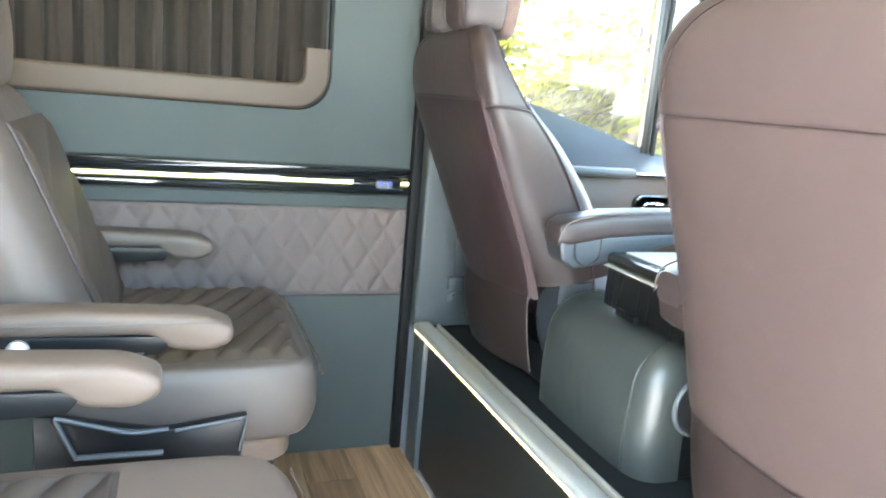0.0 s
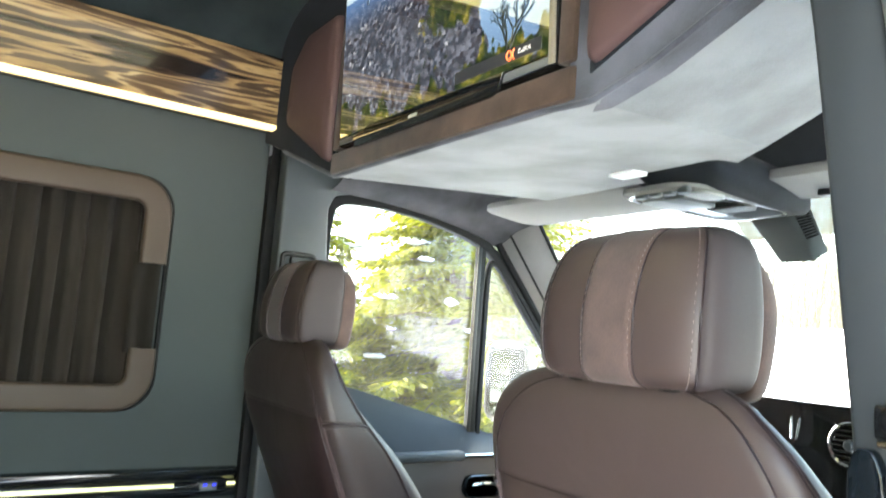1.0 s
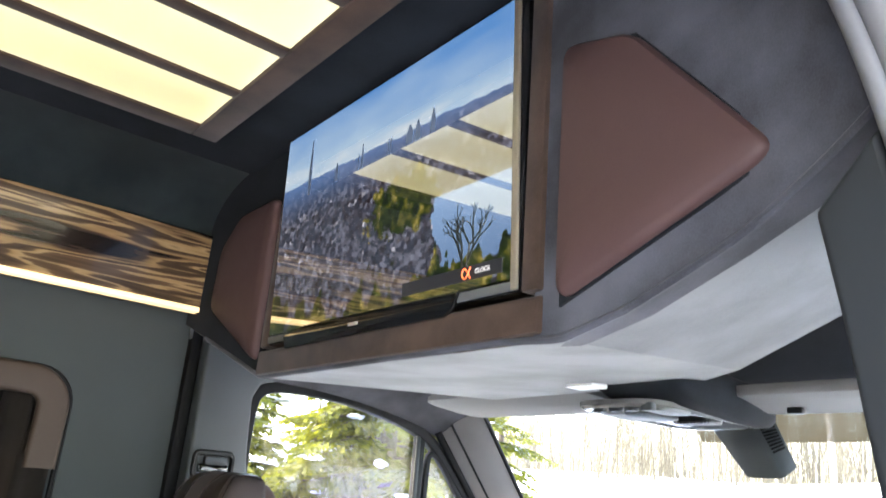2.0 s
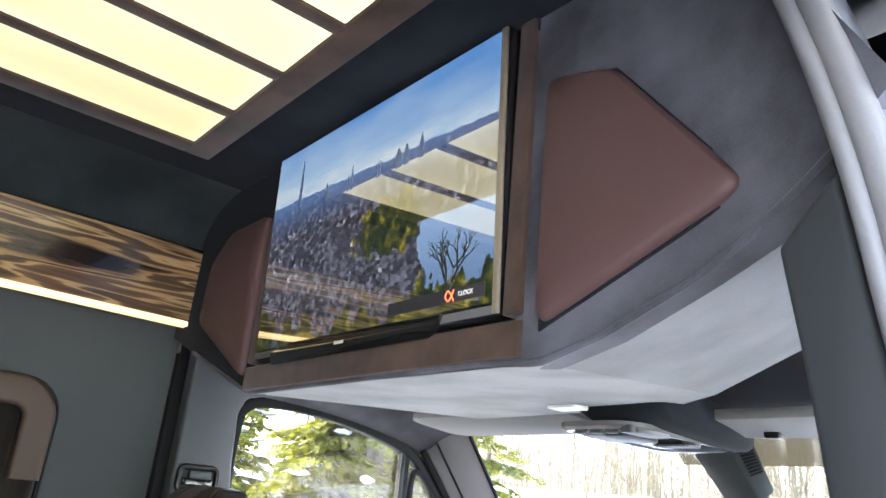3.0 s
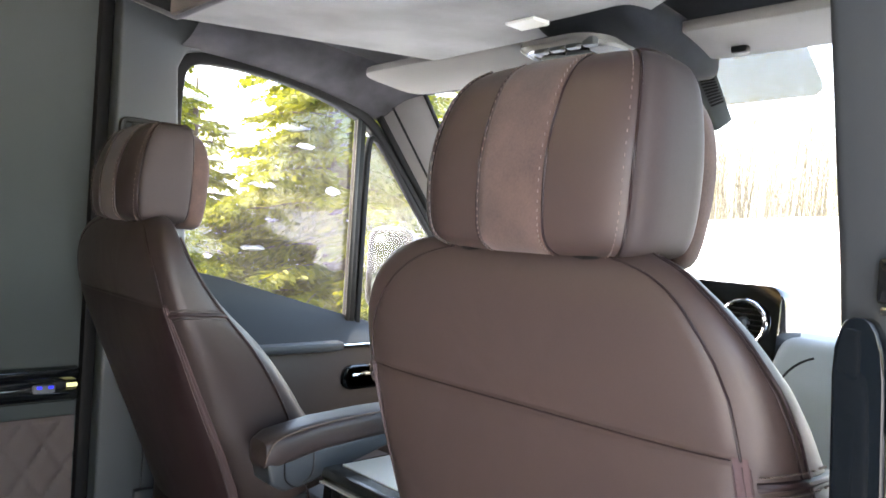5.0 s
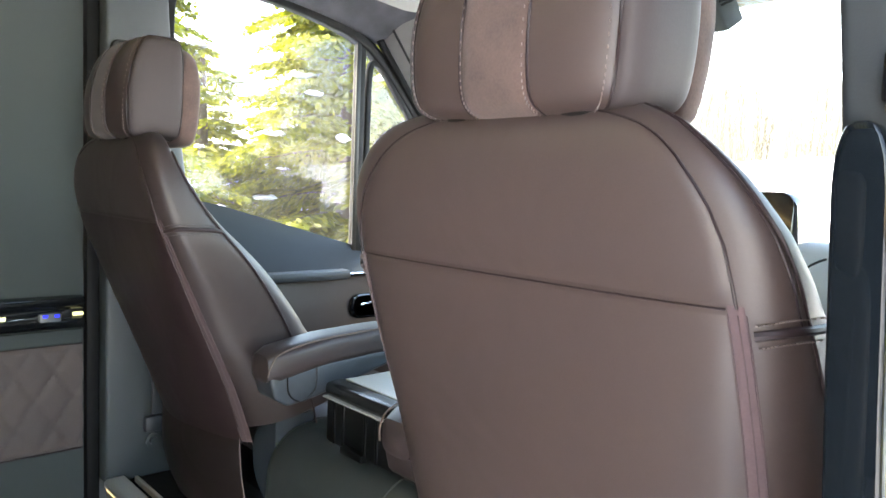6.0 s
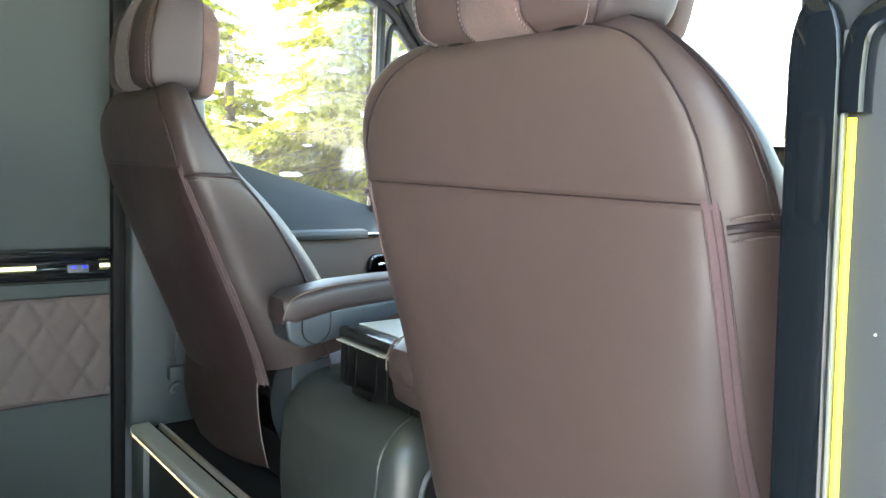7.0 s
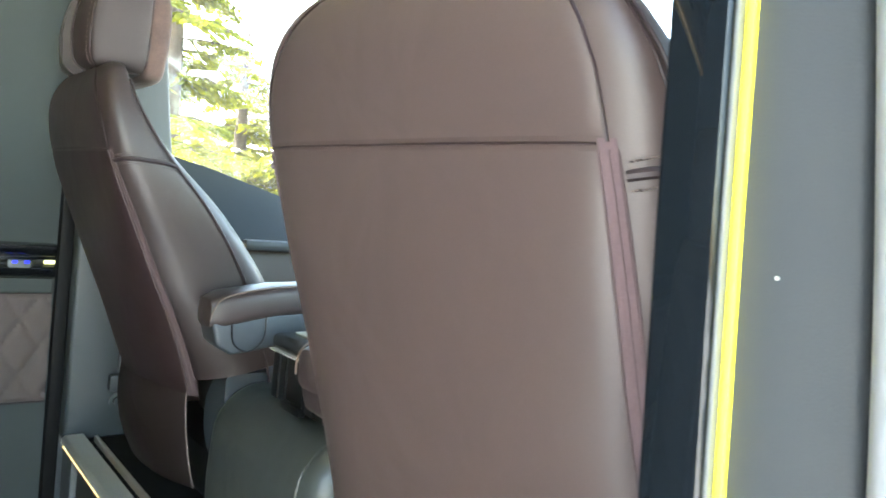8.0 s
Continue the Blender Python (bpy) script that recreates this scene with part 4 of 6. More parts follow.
def branch(p, a, ln, depth, out):
    q = Vector((p.x + ln * math.sin(a), p.y, p.z + ln * math.cos(a)))
    out.append((p, q, 0.0013 * (depth + 1) / 4))
    if depth:
        for k in range(2):
            branch(q, a + rnd.uniform(-0.8, 0.8), ln * rnd.uniform(0.6, 0.85), depth - 1, out)


limbs_in_picture = []
for k in range(4):
    branch(Vector((XC + 0.228 + 0.003 * k, -0.0334, 1.558)), rnd.uniform(-0.6, 0.6), 0.028, 4, limbs_in_picture)
part("branch_work", tilt_tv(join(*[tube([a, b], r, 4) for a, b, r in limbs_in_picture])), TREEINK, tv, "dark bare branches in the picture", flat=True)

# ---- ceiling light panel ----
def lit_panel():
    """Edge-lit acrylic: brightest along its rim."""
    m = bpy.data.materials.new("edge_lit_acrylic")
    m.use_nodes = True
    n, l = m.node_tree.nodes, m.node_tree.links
    b = n["Principled BSDF"]
    b.inputs["Base Color"].default_value = (0.7, 0.68, 0.5, 1)
    b.inputs["Roughness"].default_value = 0.35
    tc, sep = n.new("ShaderNodeTexCoord"), n.new("ShaderNodeSeparateXYZ")
    l.new(tc.outputs["Generated"], sep.inputs[0])
    dist = []
    for axis, size in ((0, 0.147), (1, 2.3)):
        s = n.new("ShaderNodeMath")
        s.operation = "SUBTRACT"
        l.new(sep.outputs[axis], s.inputs[0])
        s.inputs[1].default_value = 0.5
        a = n.new("ShaderNodeMath")
        a.operation = "ABSOLUTE"
        l.new(s.outputs[0], a.inputs[0])
        k = n.new("ShaderNodeMath")
        k.operation = "MULTIPLY_ADD"
        l.new(a.outputs[0], k.inputs[0])
        k.inputs[1].default_value, k.inputs[2].default_value = -size, size / 2
        dist.append(k.outputs[0])
    mn = n.new("ShaderNodeMath")
    mn.operation = "SMOOTH_MIN"
    l.new(dist[0], mn.inputs[0])
    l.new(dist[1], mn.inputs[1])
    mn.inputs[2].default_value = 0.02
    r = n.new("ShaderNodeValToRGB")
    r.color_ramp.elements[0].position, r.color_ramp.elements[0].color = 0.0, (1.0, 0.90, 0.44, 1)
    r.color_ramp.elements[1].position, r.color_ramp.elements[1].color = 1.0, (0.50, 0.44, 0.13, 1)
    r.color_ramp.elements.new(0.35).color = (0.62, 0.55, 0.18, 1)
    sc = n.new("ShaderNodeMath")
    sc.operation = "MULTIPLY"
    l.new(mn.outputs[0], sc.inputs[0])
    sc.inputs[1].default_value = 20.0
    l.new(sc.outputs[0], r.inputs[0])
    l.new(r.outputs[0], b.inputs["Emission Color"])
    b.inputs["Emission Strength"].default_value = 0.068
    return m


ACRYL = lit_panel()
LZ = 1.905
lamp = thing("ceiling_light", (XC, -1.4, LZ), "long ceiling light of four pale yellow panels in brown trim", "ceiling light")
lx = [XC - 0.345 + 0.1745 * k for k in range(5)]
for k in range(4):
    part("panel", box(lx[k], lx[k] + 0.147, -2.52, -0.215, LZ - 0.006, LZ + 0.004, 0.002, 1), ACRYL, lamp, "edge-lit pale yellow panel")
for k in range(5):
    x0 = lx[k] - 0.0275 if k else lx[0] - 0.05
    x1 = lx[k] - 0.001 if k < 4 else lx[4] + 0.02
    part("bar", box(x0, x1, -2.55, -0.214, LZ - 0.010, LZ + 0.02, 0.003), WOODEDGE, lamp, "brown trim bar")
part("end_bar", box(lx[0] - 0.05, lx[4] + 0.02, -0.213, -0.165, LZ - 0.010, LZ + 0.02, 0.003), WOODEDGE, lamp, "brown trim bar")

# ---- cab seats ----
SIDEPAD = mat("grey_brown_leather", (0.045, 0.0355, 0.0352), 0.6, grain=700, bump=0.2, dist=0.0004, vary=0.1, spec=0.15)
SEAT = [(0.56, 0.082, 0.37, 0.262), (0.62, 0.066, 0.355, 0.258), (0.70, 0.045, 0.320, 0.248), (0.80, 0.015, 0.265, 0.237), (0.90, -0.012, 0.182, 0.236),
        (0.98, -0.030, 0.092, 0.232), (1.04, -0.038, 0.040, 0.222), (1.078, -0.036, 0.020, 0.205), (1.105, -0.026, 0.014, 0.178), (1.120, -0.012, 0.014, 0.136), (1.126, 0.0, 0.014, 0.070)]
TAB = smooth_path([Vector(s) for s in SEAT], 6)


HE = 4.3  # how square the headrest is
LOWER_ROUND = [1.6]  # how much rounder the back gets towards its foot
# Brown stripe suede, darkened to carry the shade on the driver's headrest
STRIPE_SHADED = mat("shaded_stripe_suede", (0.034, 0.021, 0.018), 0.95, grain=450, bump=0.3, vary=0.3, stain=20, sheen=0.06)


FOOT = [0.0, 0.0, 0.0]  # how far the back narrows, and moves forward, towards its foot; how round its front gets at the top


SLOPE = [0.0]  # 1 where the outer shoulder slopes away


def outer_drop(z):
    return SLOPE[0] * float(np.interp(z, [1.0, 1.03, 1.065, 1.095, 1.115, 1.126], [0.0, 0.004, 0.016, 0.029, 0.032, 0.020]))


def seat_at(a, z, off=0.0):
    """A point of the backrest's skin at angle a (degrees; -90 is straight back), height z."""
    k = 0
    while k < len(TAB) - 2 and TAB[k + 1][0] < z:
        k += 1
    t = (z - TAB[k][0]) / max(1e-6, TAB[k + 1][0] - TAB[k][0])
    _, yb, yf, hw = TAB[k].lerp(TAB[k + 1], max(0.0, min(1.0, t)))
    low = max(0.0, min(1.0, (0.95 - z) / 0.39))
    hw, yb = hw - FOOT[0] * low, yb + FOOT[1] * low
    c, s = math.cos(radians(a)), math.sin(radians(a))
    hw -= outer_drop(z) if c > 0 else 0.0
    e = 4.2 - FOOT[2] * max(0.0, min(1.0, (z - 0.80) / 0.15)) if s > 0 else 4.2 - LOWER_ROUND[0] * (1 - max(0.0, min(1.0, (z - 0.58) / 0.40)))
    return Vector(((hw + off) * math.copysign(abs(c) ** (2 / e), c), (yb + yf) / 2 + ((yf - yb) / 2 + off) * math.copysign(abs(s) ** (2 / e), s), z))


def seat_panel(a0, a1, z0, z1, puff=0.0013, nu=24, nv=24):
    """A padded cover panel that lies on the backrest, its rim tucked in."""
    def f(u, v):
        zz = z0(u) if callable(z0) else z0
        ze = z1(u) if callable(z1) else z1
        z = zz + (ze - zz) * v
        a = a0(z) + (a1(z) - a0(z)) * u if callable(a0) else a0 + (a1 - a0) * u
        rim = min(u * 0.40, (1 - u) * 0.40, v * (ze - zz), (1 - v) * (ze - zz))
        h = 0.0006 + puff * min(1.0, max(0.0, rim / 0.008)) ** 0.5
        return seat_at(a, z, h)
    return sheet(nu, nv, f, thick=0.0)


def corner(z, outer=False):
    """Angle of the seam between back and side: it bends in towards the top."""
    x = float(np.interp(z, [0.98, 1.0, 1.022, 1.045, 1.062, 1.081, 1.094, 1.104, 1.114, 1.121], [0.2015, 0.1985, 0.194, 0.184, 0.1725, 0.156, 0.140, 0.121, 0.083, 0.035]))
    hw = float(np.interp(z, [t[0] for t in TAB], [t[3] for t in TAB])) - (outer_drop(z) if outer else 0.0)
    return math.degrees(math.acos(min(0.999, (x / hw) ** 2.1)))


def cab_seat(xc, arm_side, label, dy=0.0):
    SLOPE[0] = 1.0 if xc > 0 else 0.0
    LOWER_ROUND[0] = 1.6 if xc > 0 else 2.1
    FOOT[:] = (0.004, -0.014, 1.5) if xc > 0 else (0.050, 0.026, 0.6)
    edge = (lambda z: 34 + 28 * (z - 0.58)) if xc > 0 else (lambda z: 36 + 120 * (z - 0.75) ** 2)
    # both seats wear one leather; the driver's shade is in the darker copy
    hide = LEATHER if xc > 0 else LEATHER_SHADED
    s = thing("cab_seat", (xc, dy, 0.375), label, "car seat", group="cab seats")
    ORIGIN[s] = Vector((0, 0, 0.375))
    body = []
    for v in TAB:
        row = [seat_at(360 * i / 64, v[0]) for i in range(64)]
        fade = max(0.0, 1 - (v[0] - 0.56) / 0.22)
        body.append([q + Vector((0, 0, fade * (0.036 * max(0.0, min(1.0, (q.y - 0.05) / 0.05)) + 0.050 * max(0.0, min(1.0, (q.y - 0.10) / 0.20))))) for q in row])
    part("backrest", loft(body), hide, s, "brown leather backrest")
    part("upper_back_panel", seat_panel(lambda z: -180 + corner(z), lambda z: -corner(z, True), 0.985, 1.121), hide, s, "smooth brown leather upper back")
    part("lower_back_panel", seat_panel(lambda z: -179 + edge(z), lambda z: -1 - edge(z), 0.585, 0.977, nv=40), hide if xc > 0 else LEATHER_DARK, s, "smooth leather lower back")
    for sg in (1, -1):
        mid = lambda a: a if sg > 0 else -180 - a
        lo, hi = (6.8, 0.0) if sg < 0 else (0.0, 6.8)
        part("edge_strip", seat_panel(lambda z: mid(lo - edge(z)), lambda z: mid(hi - edge(z)), 0.585, 0.984, 0.0008, 8, 40), SUEDE_ROSE if xc > 0 else ROSE_SHADED, s, "rose-brown suede strip")
        for a in (-0.4, 3.4, 6.8):
            part("seam", tube([seat_at(mid(a - edge(0.58 + 0.398 * k / 30)), 0.58 + 0.398 * k / 30, 0.0012) for k in range(31)], 0.0006, 5), ROSE_SHADED, s)
        part("piping", tube([seat_at(mid(-corner(z, sg > 0)), z, 0.0018) for z in [0.982 + 0.138 * k / 30 for k in range(31)]], 0.0010, 6), LEATHER_DARK, s, "dark piping")
        front = (lambda z: mid(-4.0)) if xc > 0 else (lambda z: mid(2.0 + 30 * (z - 0.5)))
        part("side_piping", tube([seat_at(front(z), z, 0.001 if xc > 0 else 0.002) for z in [0.58 + (0.543 if xc > 0 else 0.51) * k / 60 for k in range(61)]], 0.0014 if xc > 0 else 0.0022, 8), LEATHER_DARK, s, "dark piping")
        if xc > 0:
            part("side_welt", tube([seat_at(mid(-9.0), 0.972 + 0.150 * k / 40, 0.0006) for k in range(41)], 0.0009, 6), LEATHER_DARK, s, "fine dark seam")
        part("side_seam", tube([seat_at(mid(-36 + 52 * k / 20), 0.965 + 0.005 * math.sin(math.pi * k / 20), 0.001) for k in range(21)], 0.0034, 8), LEATHER_DARK, s, "dark raised seam")
        st = bmesh.new()
        for k in range(26):
            for dz in (-0.0075, 0.0075):
                p = seat_at(mid(-34 + 49 * k / 25), 0.965 + dz + 0.005 * math.sin(math.pi * k / 25), 0.001)
                bmesh.ops.create_cube(st, size=1.0, matrix=Matrix.Translation(p) @ Matrix.Diagonal((0.0018, 0.0032, 0.0009, 1)))
        part("stitches", st, THREAD if xc > 0 else LEATHER_DARK, s, "fine stitches", flat=True, kind="stuff")
    part("back_seam", tube([seat_at(-180 + 46 + (180 - 92) * k / 40, 0.981, 0.001) for k in range(41)], 0.0008, 6), LEATHER_DARK, s, "dark cross seam")
    # loose leather skirt below the backrest
    def skirt(u, v):
        p = seat_at(-180 + 44 + 96 * u, 0.575)
        sag = 0.014 * math.sin(math.pi * u)
        return Vector((p.x * (1.0 - 0.10 * v * max(0.0, 1 - 2 * u)), p.y - 0.006 - sag * 0.3 + 0.026 * v * v - 0.010 * math.sin(math.pi * v) * math.sin(math.pi * u), 0.600 - 0.5 * sag - (0.170 - 0.5 * sag + 0.012 * u * u) * v))
    part("skirt", sheet(20, 14, skirt, thick=0.004), hide, s, "loose brown leather skirt")
    part("skirt_edge", tube([skirt(1.0, k / 14) for k in range(15)], 0.0013, 5), THREAD, s, "pale cut edge")
    part("base", box(-0.20, 0.20, 0.20, 0.55, 0.376, 0.47, 0.02), BLACK, s, "black seat base")
    cush = [(0.45, 0.205, 0.30, 0.62), (0.47, 0.225, 0.285, 0.655), (0.53, 0.23, 0.28, 0.665), (0.575, 0.225, 0.285, 0.655), (0.595, 0.20, 0.30, 0.62)]
    part("cushion", loft([super_ring(0, (a + b) / 2, z, w, (b - a) / 2, 5) for z, w, a, b in cush]), hide, s, "brown leather cushion")
    # headrest
    hd = [(1.109, -0.010, 0.050, 0.075), (1.113, -0.028, 0.058, 0.102), (1.124, -0.042, 0.063, 0.117), (1.150, -0.047, 0.066, 0.123), (1.195, -0.046, 0.068, 0.124), (1.240, -0.034, 0.068, 0.118), (1.268, -0.018, 0.066, 0.107), (1.283, 0.002, 0.060, 0.088), (1.288, 0.020, 0.050, 0.055)]
    htab = smooth_path([Vector(h) for h in hd], 5)

    def head_at(a, k, off=0.0):
        z, yb, yf, hw = htab[k]
        c, si = math.cos(radians(a)), math.sin(radians(a))
        return Vector(((hw + off) * math.copysign(abs(c) ** (2 / HE), c), (yb + yf) / 2 + ((yf - yb) / 2 + off) * math.copysign(abs(si) ** (2 / HE), si), z))
    hr = part("headrest", loft([[head_at(360 * i / 56, k) for i in range(56)] for k in range(len(htab))]), hide, s, "brown leather headrest")

    def on_head(x0, x1, off=0.0022):
        def f(u, v):
            k = min(len(htab) - 4, 2 + round(v * (len(htab) - 6)))
            z, yb, yf, hw = htab[k]
            x = x0 + (x1 - x0) * u
            q = min(0.995, abs(x) / hw)
            y = (yb + yf) / 2 - (yf - yb) / 2 * (1 - q ** HE) ** (1 / HE)
            return Vector((x, y - off * (1.0 if 0.04 < u < 0.96 else -0.4), z + (0.001 if v == 1 else 0)))
        return sheet(12, len(htab) - 6, f)
    part("stripe", on_head(-0.036, 0.037), SUEDE_BROWN if xc > 0 else STRIPE_SHADED, hr, "brown suede middle stripe")
    for x in (-0.037, 0.038):
        line = []
        for k in range(2, len(htab) - 4):
            z, yb, yf, hw = htab[k]
            r = min(0.995, abs(x) / hw)
            line.append(Vector((x, (yb + yf) / 2 - (yf - yb) / 2 * (1 - r ** HE) ** (1 / HE) - 0.001, z)))
        part("stripe_piping", tube(line, 0.0010, 5), LEATHER_DARK, hr)
        st = bmesh.new()
        for a, b in zip(line, line[1:]):
            for t in (0.5,):
                bmesh.ops.create_cube(st, size=1.0, matrix=Matrix.Translation(a.lerp(b, t) + Vector((0.0035 if x < 0 else -0.0035, -0.0025, 0))) @ Matrix.Diagonal((0.0008, 0.0008, 0.0024, 1)))
        part("stitches", st, THREAD, hr, flat=True, kind="stuff")
    for sg in (1, -1):
        mid = lambda a: a if sg > 0 else -180 - a
        k0, k1 = 4, len(htab) - 6

        def side(u, v):
            k = k0 + round(v * (k1 - k0))
            rim = min(u, 1 - u, v, 1 - v)
            return head_at(mid(-38 + 66 * u), k, 0.005 * min(1.0, rim / 0.12) ** 0.5 - 0.001)
        part("side_pad", sheet(14, k1 - k0, side), SIDEPAD, hr, "lighter leather side pad")
        outline = [head_at(mid(-38), k, 0.002) for k in range(k0, k1 + 1)] + [head_at(mid(-38 + 66 * u / 8), k1, 0.002) for u in range(1, 9)] + [head_at(mid(28), k, 0.002) for k in range(k1 - 1, k0 - 1, -1)] + [head_at(mid(28 - 66 * u / 8), k0, 0.002) for u in range(1, 8)]
        part("side_piping", tube(outline, 0.0012, 5, True), LEATHER_DARK, hr, "dark piping")
        st = bmesh.new()
        for a, b in zip(outline[:k1 - k0], outline[1:]):
            for t in (0.5,):
                bmesh.ops.create_cube(st, size=1.0, matrix=Matrix.Translation(a.lerp(b, t) + Vector((-0.0055 * sg, -0.004, 0))) @ Matrix.Diagonal((0.0008, 0.0008, 0.0025, 1)))
        part("stitches", st, THREAD, hr, flat=True, kind="stuff")
    rim = [(1.102, 0.048, 0.075, 0.092), (1.116, 0.040, 0.086, 0.113), (1.18, 0.038, 0.092, 0.122), (1.225, 0.040, 0.092, 0.117), (1.255, 0.042, 0.088, 0.100), (1.270, 0.046, 0.08, 0.075)]
    part("front_pad", loft([super_ring(0, (a + b) / 2, z, w, (b - a) / 2, 4) for z, a, b, w in [tuple(v) for v in smooth_path([Vector(r) for r in rim], 4)]]), SUEDE_BROWN, hr, "rounded brown front pad")
    for x in (-0.065, 0.065):
        part("post", tube([(x, 0.015, 1.10), (x, 0.012, 1.135)], 0.006, 8), CHROME, hr, "steel headrest post")
        part("post_collar", loft([super_ring(x, -0.010, z, r, r * 0.7, 2.6, 16) for z, r in ((1.100, 0.021), (1.124, 0.021), (1.127, 0.018), (1.128, 0.008))]), BLACK, s, "black post collar")
    # folding armrest on the inner side
    ax = arm_side * (0.285 if xc < 0 else 0.248)
    y0, y1 = (0.122 if xc < 0 else 0.075), 0.46
    def arm_ring(y, zc, hw, hh, e=3.6):
        return [(ax + hw * math.copysign(abs(math.cos(t)) ** (2 / e), math.cos(t)), y, zc + hh * math.copysign(abs(math.sin(t)) ** (2 / e), math.sin(t))) for t in [2 * math.pi * i / 28 for i in range(28)]]
    armr = part("armrest", loft([arm_ring(y, z, w, h) for y, z, w, h in ((y0 - 0.012, 0.745, 0.012, 0.010), (y0 - 0.006, 0.748, 0.028, 0.022), (y0 + 0.015, 0.753, 0.036, 0.028), (y0 + 0.10, 0.768, 0.037, 0.026), (y0 + 0.20, 0.774, 0.037, 0.025), (y1 - 0.04, 0.776, 0.036, 0.025), (y1, 0.774, 0.020, 0.014))]), LEATHER_SHADED, s, "brown leather armrest pad")
    part("armrest_piping", tube(smooth_path([(ax + arm_side * 0.030, y0 - 0.008, 0.738), (ax + arm_side * 0.034, y0 - 0.004, 0.758), (ax + arm_side * 0.034, y0 + 0.012, 0.775), (ax + arm_side * 0.034, y0 + 0.06, 0.787), (ax + arm_side * 0.034, y0 + 0.12, 0.793), (ax + arm_side * 0.034, y0 + 0.20, 0.797), (ax + arm_side * 0.034, y1 - 0.04, 0.799)], 5), 0.0013, 5), CREAM, armr, "pale tan piping")
    part("armrest_shell", prism([(y0 - 0.004, 0.736), (y0 + 0.005, 0.700), (y0 + 0.030, 0.684), (y0 + 0.075, 0.690), (y0 + 0.18, 0.715), (y1 - 0.03, 0.748), (y1 - 0.06, 0.760), (y0 + 0.10, 0.748)], "x", ax - 0.030, ax + 0.030, 0.006, 3), PLASTIC_DK if xc < 0 else LEATHER_SHADED, s, "moulded armrest shell")
    part("pivot_line", tube(smooth_path([(ax + arm_side * 0.0315, y0 + 0.027, 0.744), (ax + arm_side * 0.0315, y0 + 0.030, 0.706), (ax + arm_side * 0.0315, y0 + 0.055, 0.690), (ax + arm_side * 0.0315, y0 + 0.080, 0.708), (ax + arm_side * 0.0315, y0 + 0.082, 0.746)], 5), 0.0014, 5), BLACK, s, "dark line round the pivot")
    if xc > 0:
        knob = part("recliner_knob", loft([[(arm_side * d, 0.163 + a * r, 0.562 + b * r) for a, b in circle(1, 24)] for d, r in ((0.19, 0.044), (0.256, 0.044), (0.258, 0.036), (0.250, 0.033))]), BLACK, s, "round black recliner knob")
        part("knob_ring", tube([(arm_side * 0.258, 0.163 + a, 0.562 + b) for a, b in circle(0.044, 26)], 0.005, 6, True, (1, 0, 0)), PLASTIC, knob, "grey ring")
        part("knob_bar", box(*sorted((arm_side * 0.250, arm_side * 0.258)), 0.125, 0.20, 0.556, 0.568, 0.002), PLASTIC_DK, knob, "dark grip bar")
    return s


cab_seat(-0.511, 1, "driver's seat in brown leather darkened as in shade, with padded headrest", -0.028)
cab_seat(0.413, -1, "passenger seat in brown leather with a suede-striped headrest", -0.008)

# ---- black stool box and case between the cab seats ----
stool = thing("storage_box", (-0.17, 0.3, 0.375), "black leather covered storage box between the cab seats", "storage box")
def box_skin(u, v):
    """Padded cover: the upright rear face rolls over into the top, and both ends roll in."""
    s = v * 0.56
    if s < 0.15:
        y, z, n = 0.150 - 0.004 * math.sin(math.pi * s / 0.15), 0.37 + s, Vector((0, 1, 0))
    elif s < 0.15 + 0.1414:
        a = (s - 0.15) / 0.09
        y, z, n = 0.24 - 0.09 * math.cos(a), 0.52 + 0.09 * math.sin(a), Vector((0, math.cos(a), -math.sin(a)))
    else:
        y, z, n = 0.24 + s - 0.2914, 0.61 + 0.008 * min(1.0, (s - 0.2914) / 0.1), Vector((0, 0, -1))
    p = Vector((0, y, z))
    if u < 0.1:
        b = (1 - u / 0.1) * math.pi / 2
        return p + n * (0.03 * (1 - math.cos(b))) + Vector((-0.302 - 0.03 * math.sin(b), 0, 0))
    if u < 0.6:
        return p + Vector((-0.302 + 0.295 * (u - 0.1) / 0.5, 0, 0)) - n * 0.003 * math.sin(math.pi * (u - 0.1) / 0.5)
    if u < 0.9:
        b = (u - 0.6) / 0.3 * math.pi / 2
        return p + n * (0.052 * (1 - math.cos(b)) + 0.0015) + Vector((-0.007 + 0.052 * math.sin(b), 0, 0))
    return p + n * (0.0535 + 0.030 * (u - 0.9) / 0.1) + Vector((0.045, 0, 0))


part("cover", sheet(40, 56, box_skin), BOXLEATHER, stool, "black leather cover")
part("end_seam", tube([box_skin(0.6, k / 56) + Vector((0.001, -0.0005, 0.0005)) for k in range(50)], 0.0022, 6), BOXLEATHER, stool, "raised welted seam")
part("shell", box(-0.320, 0.0435, 0.208, 0.70, 0.37, 0.565, 0.008), BLACK, stool, "dark inner shell")
def cap_ring(y, r):
    """Left half of a disc, closed by a straight edge under the cover."""
    return [(-0.328 + r * math.cos(radians(a)), y, 0.535 + r * math.sin(radians(a))) for a in range(84, 277, 8)]


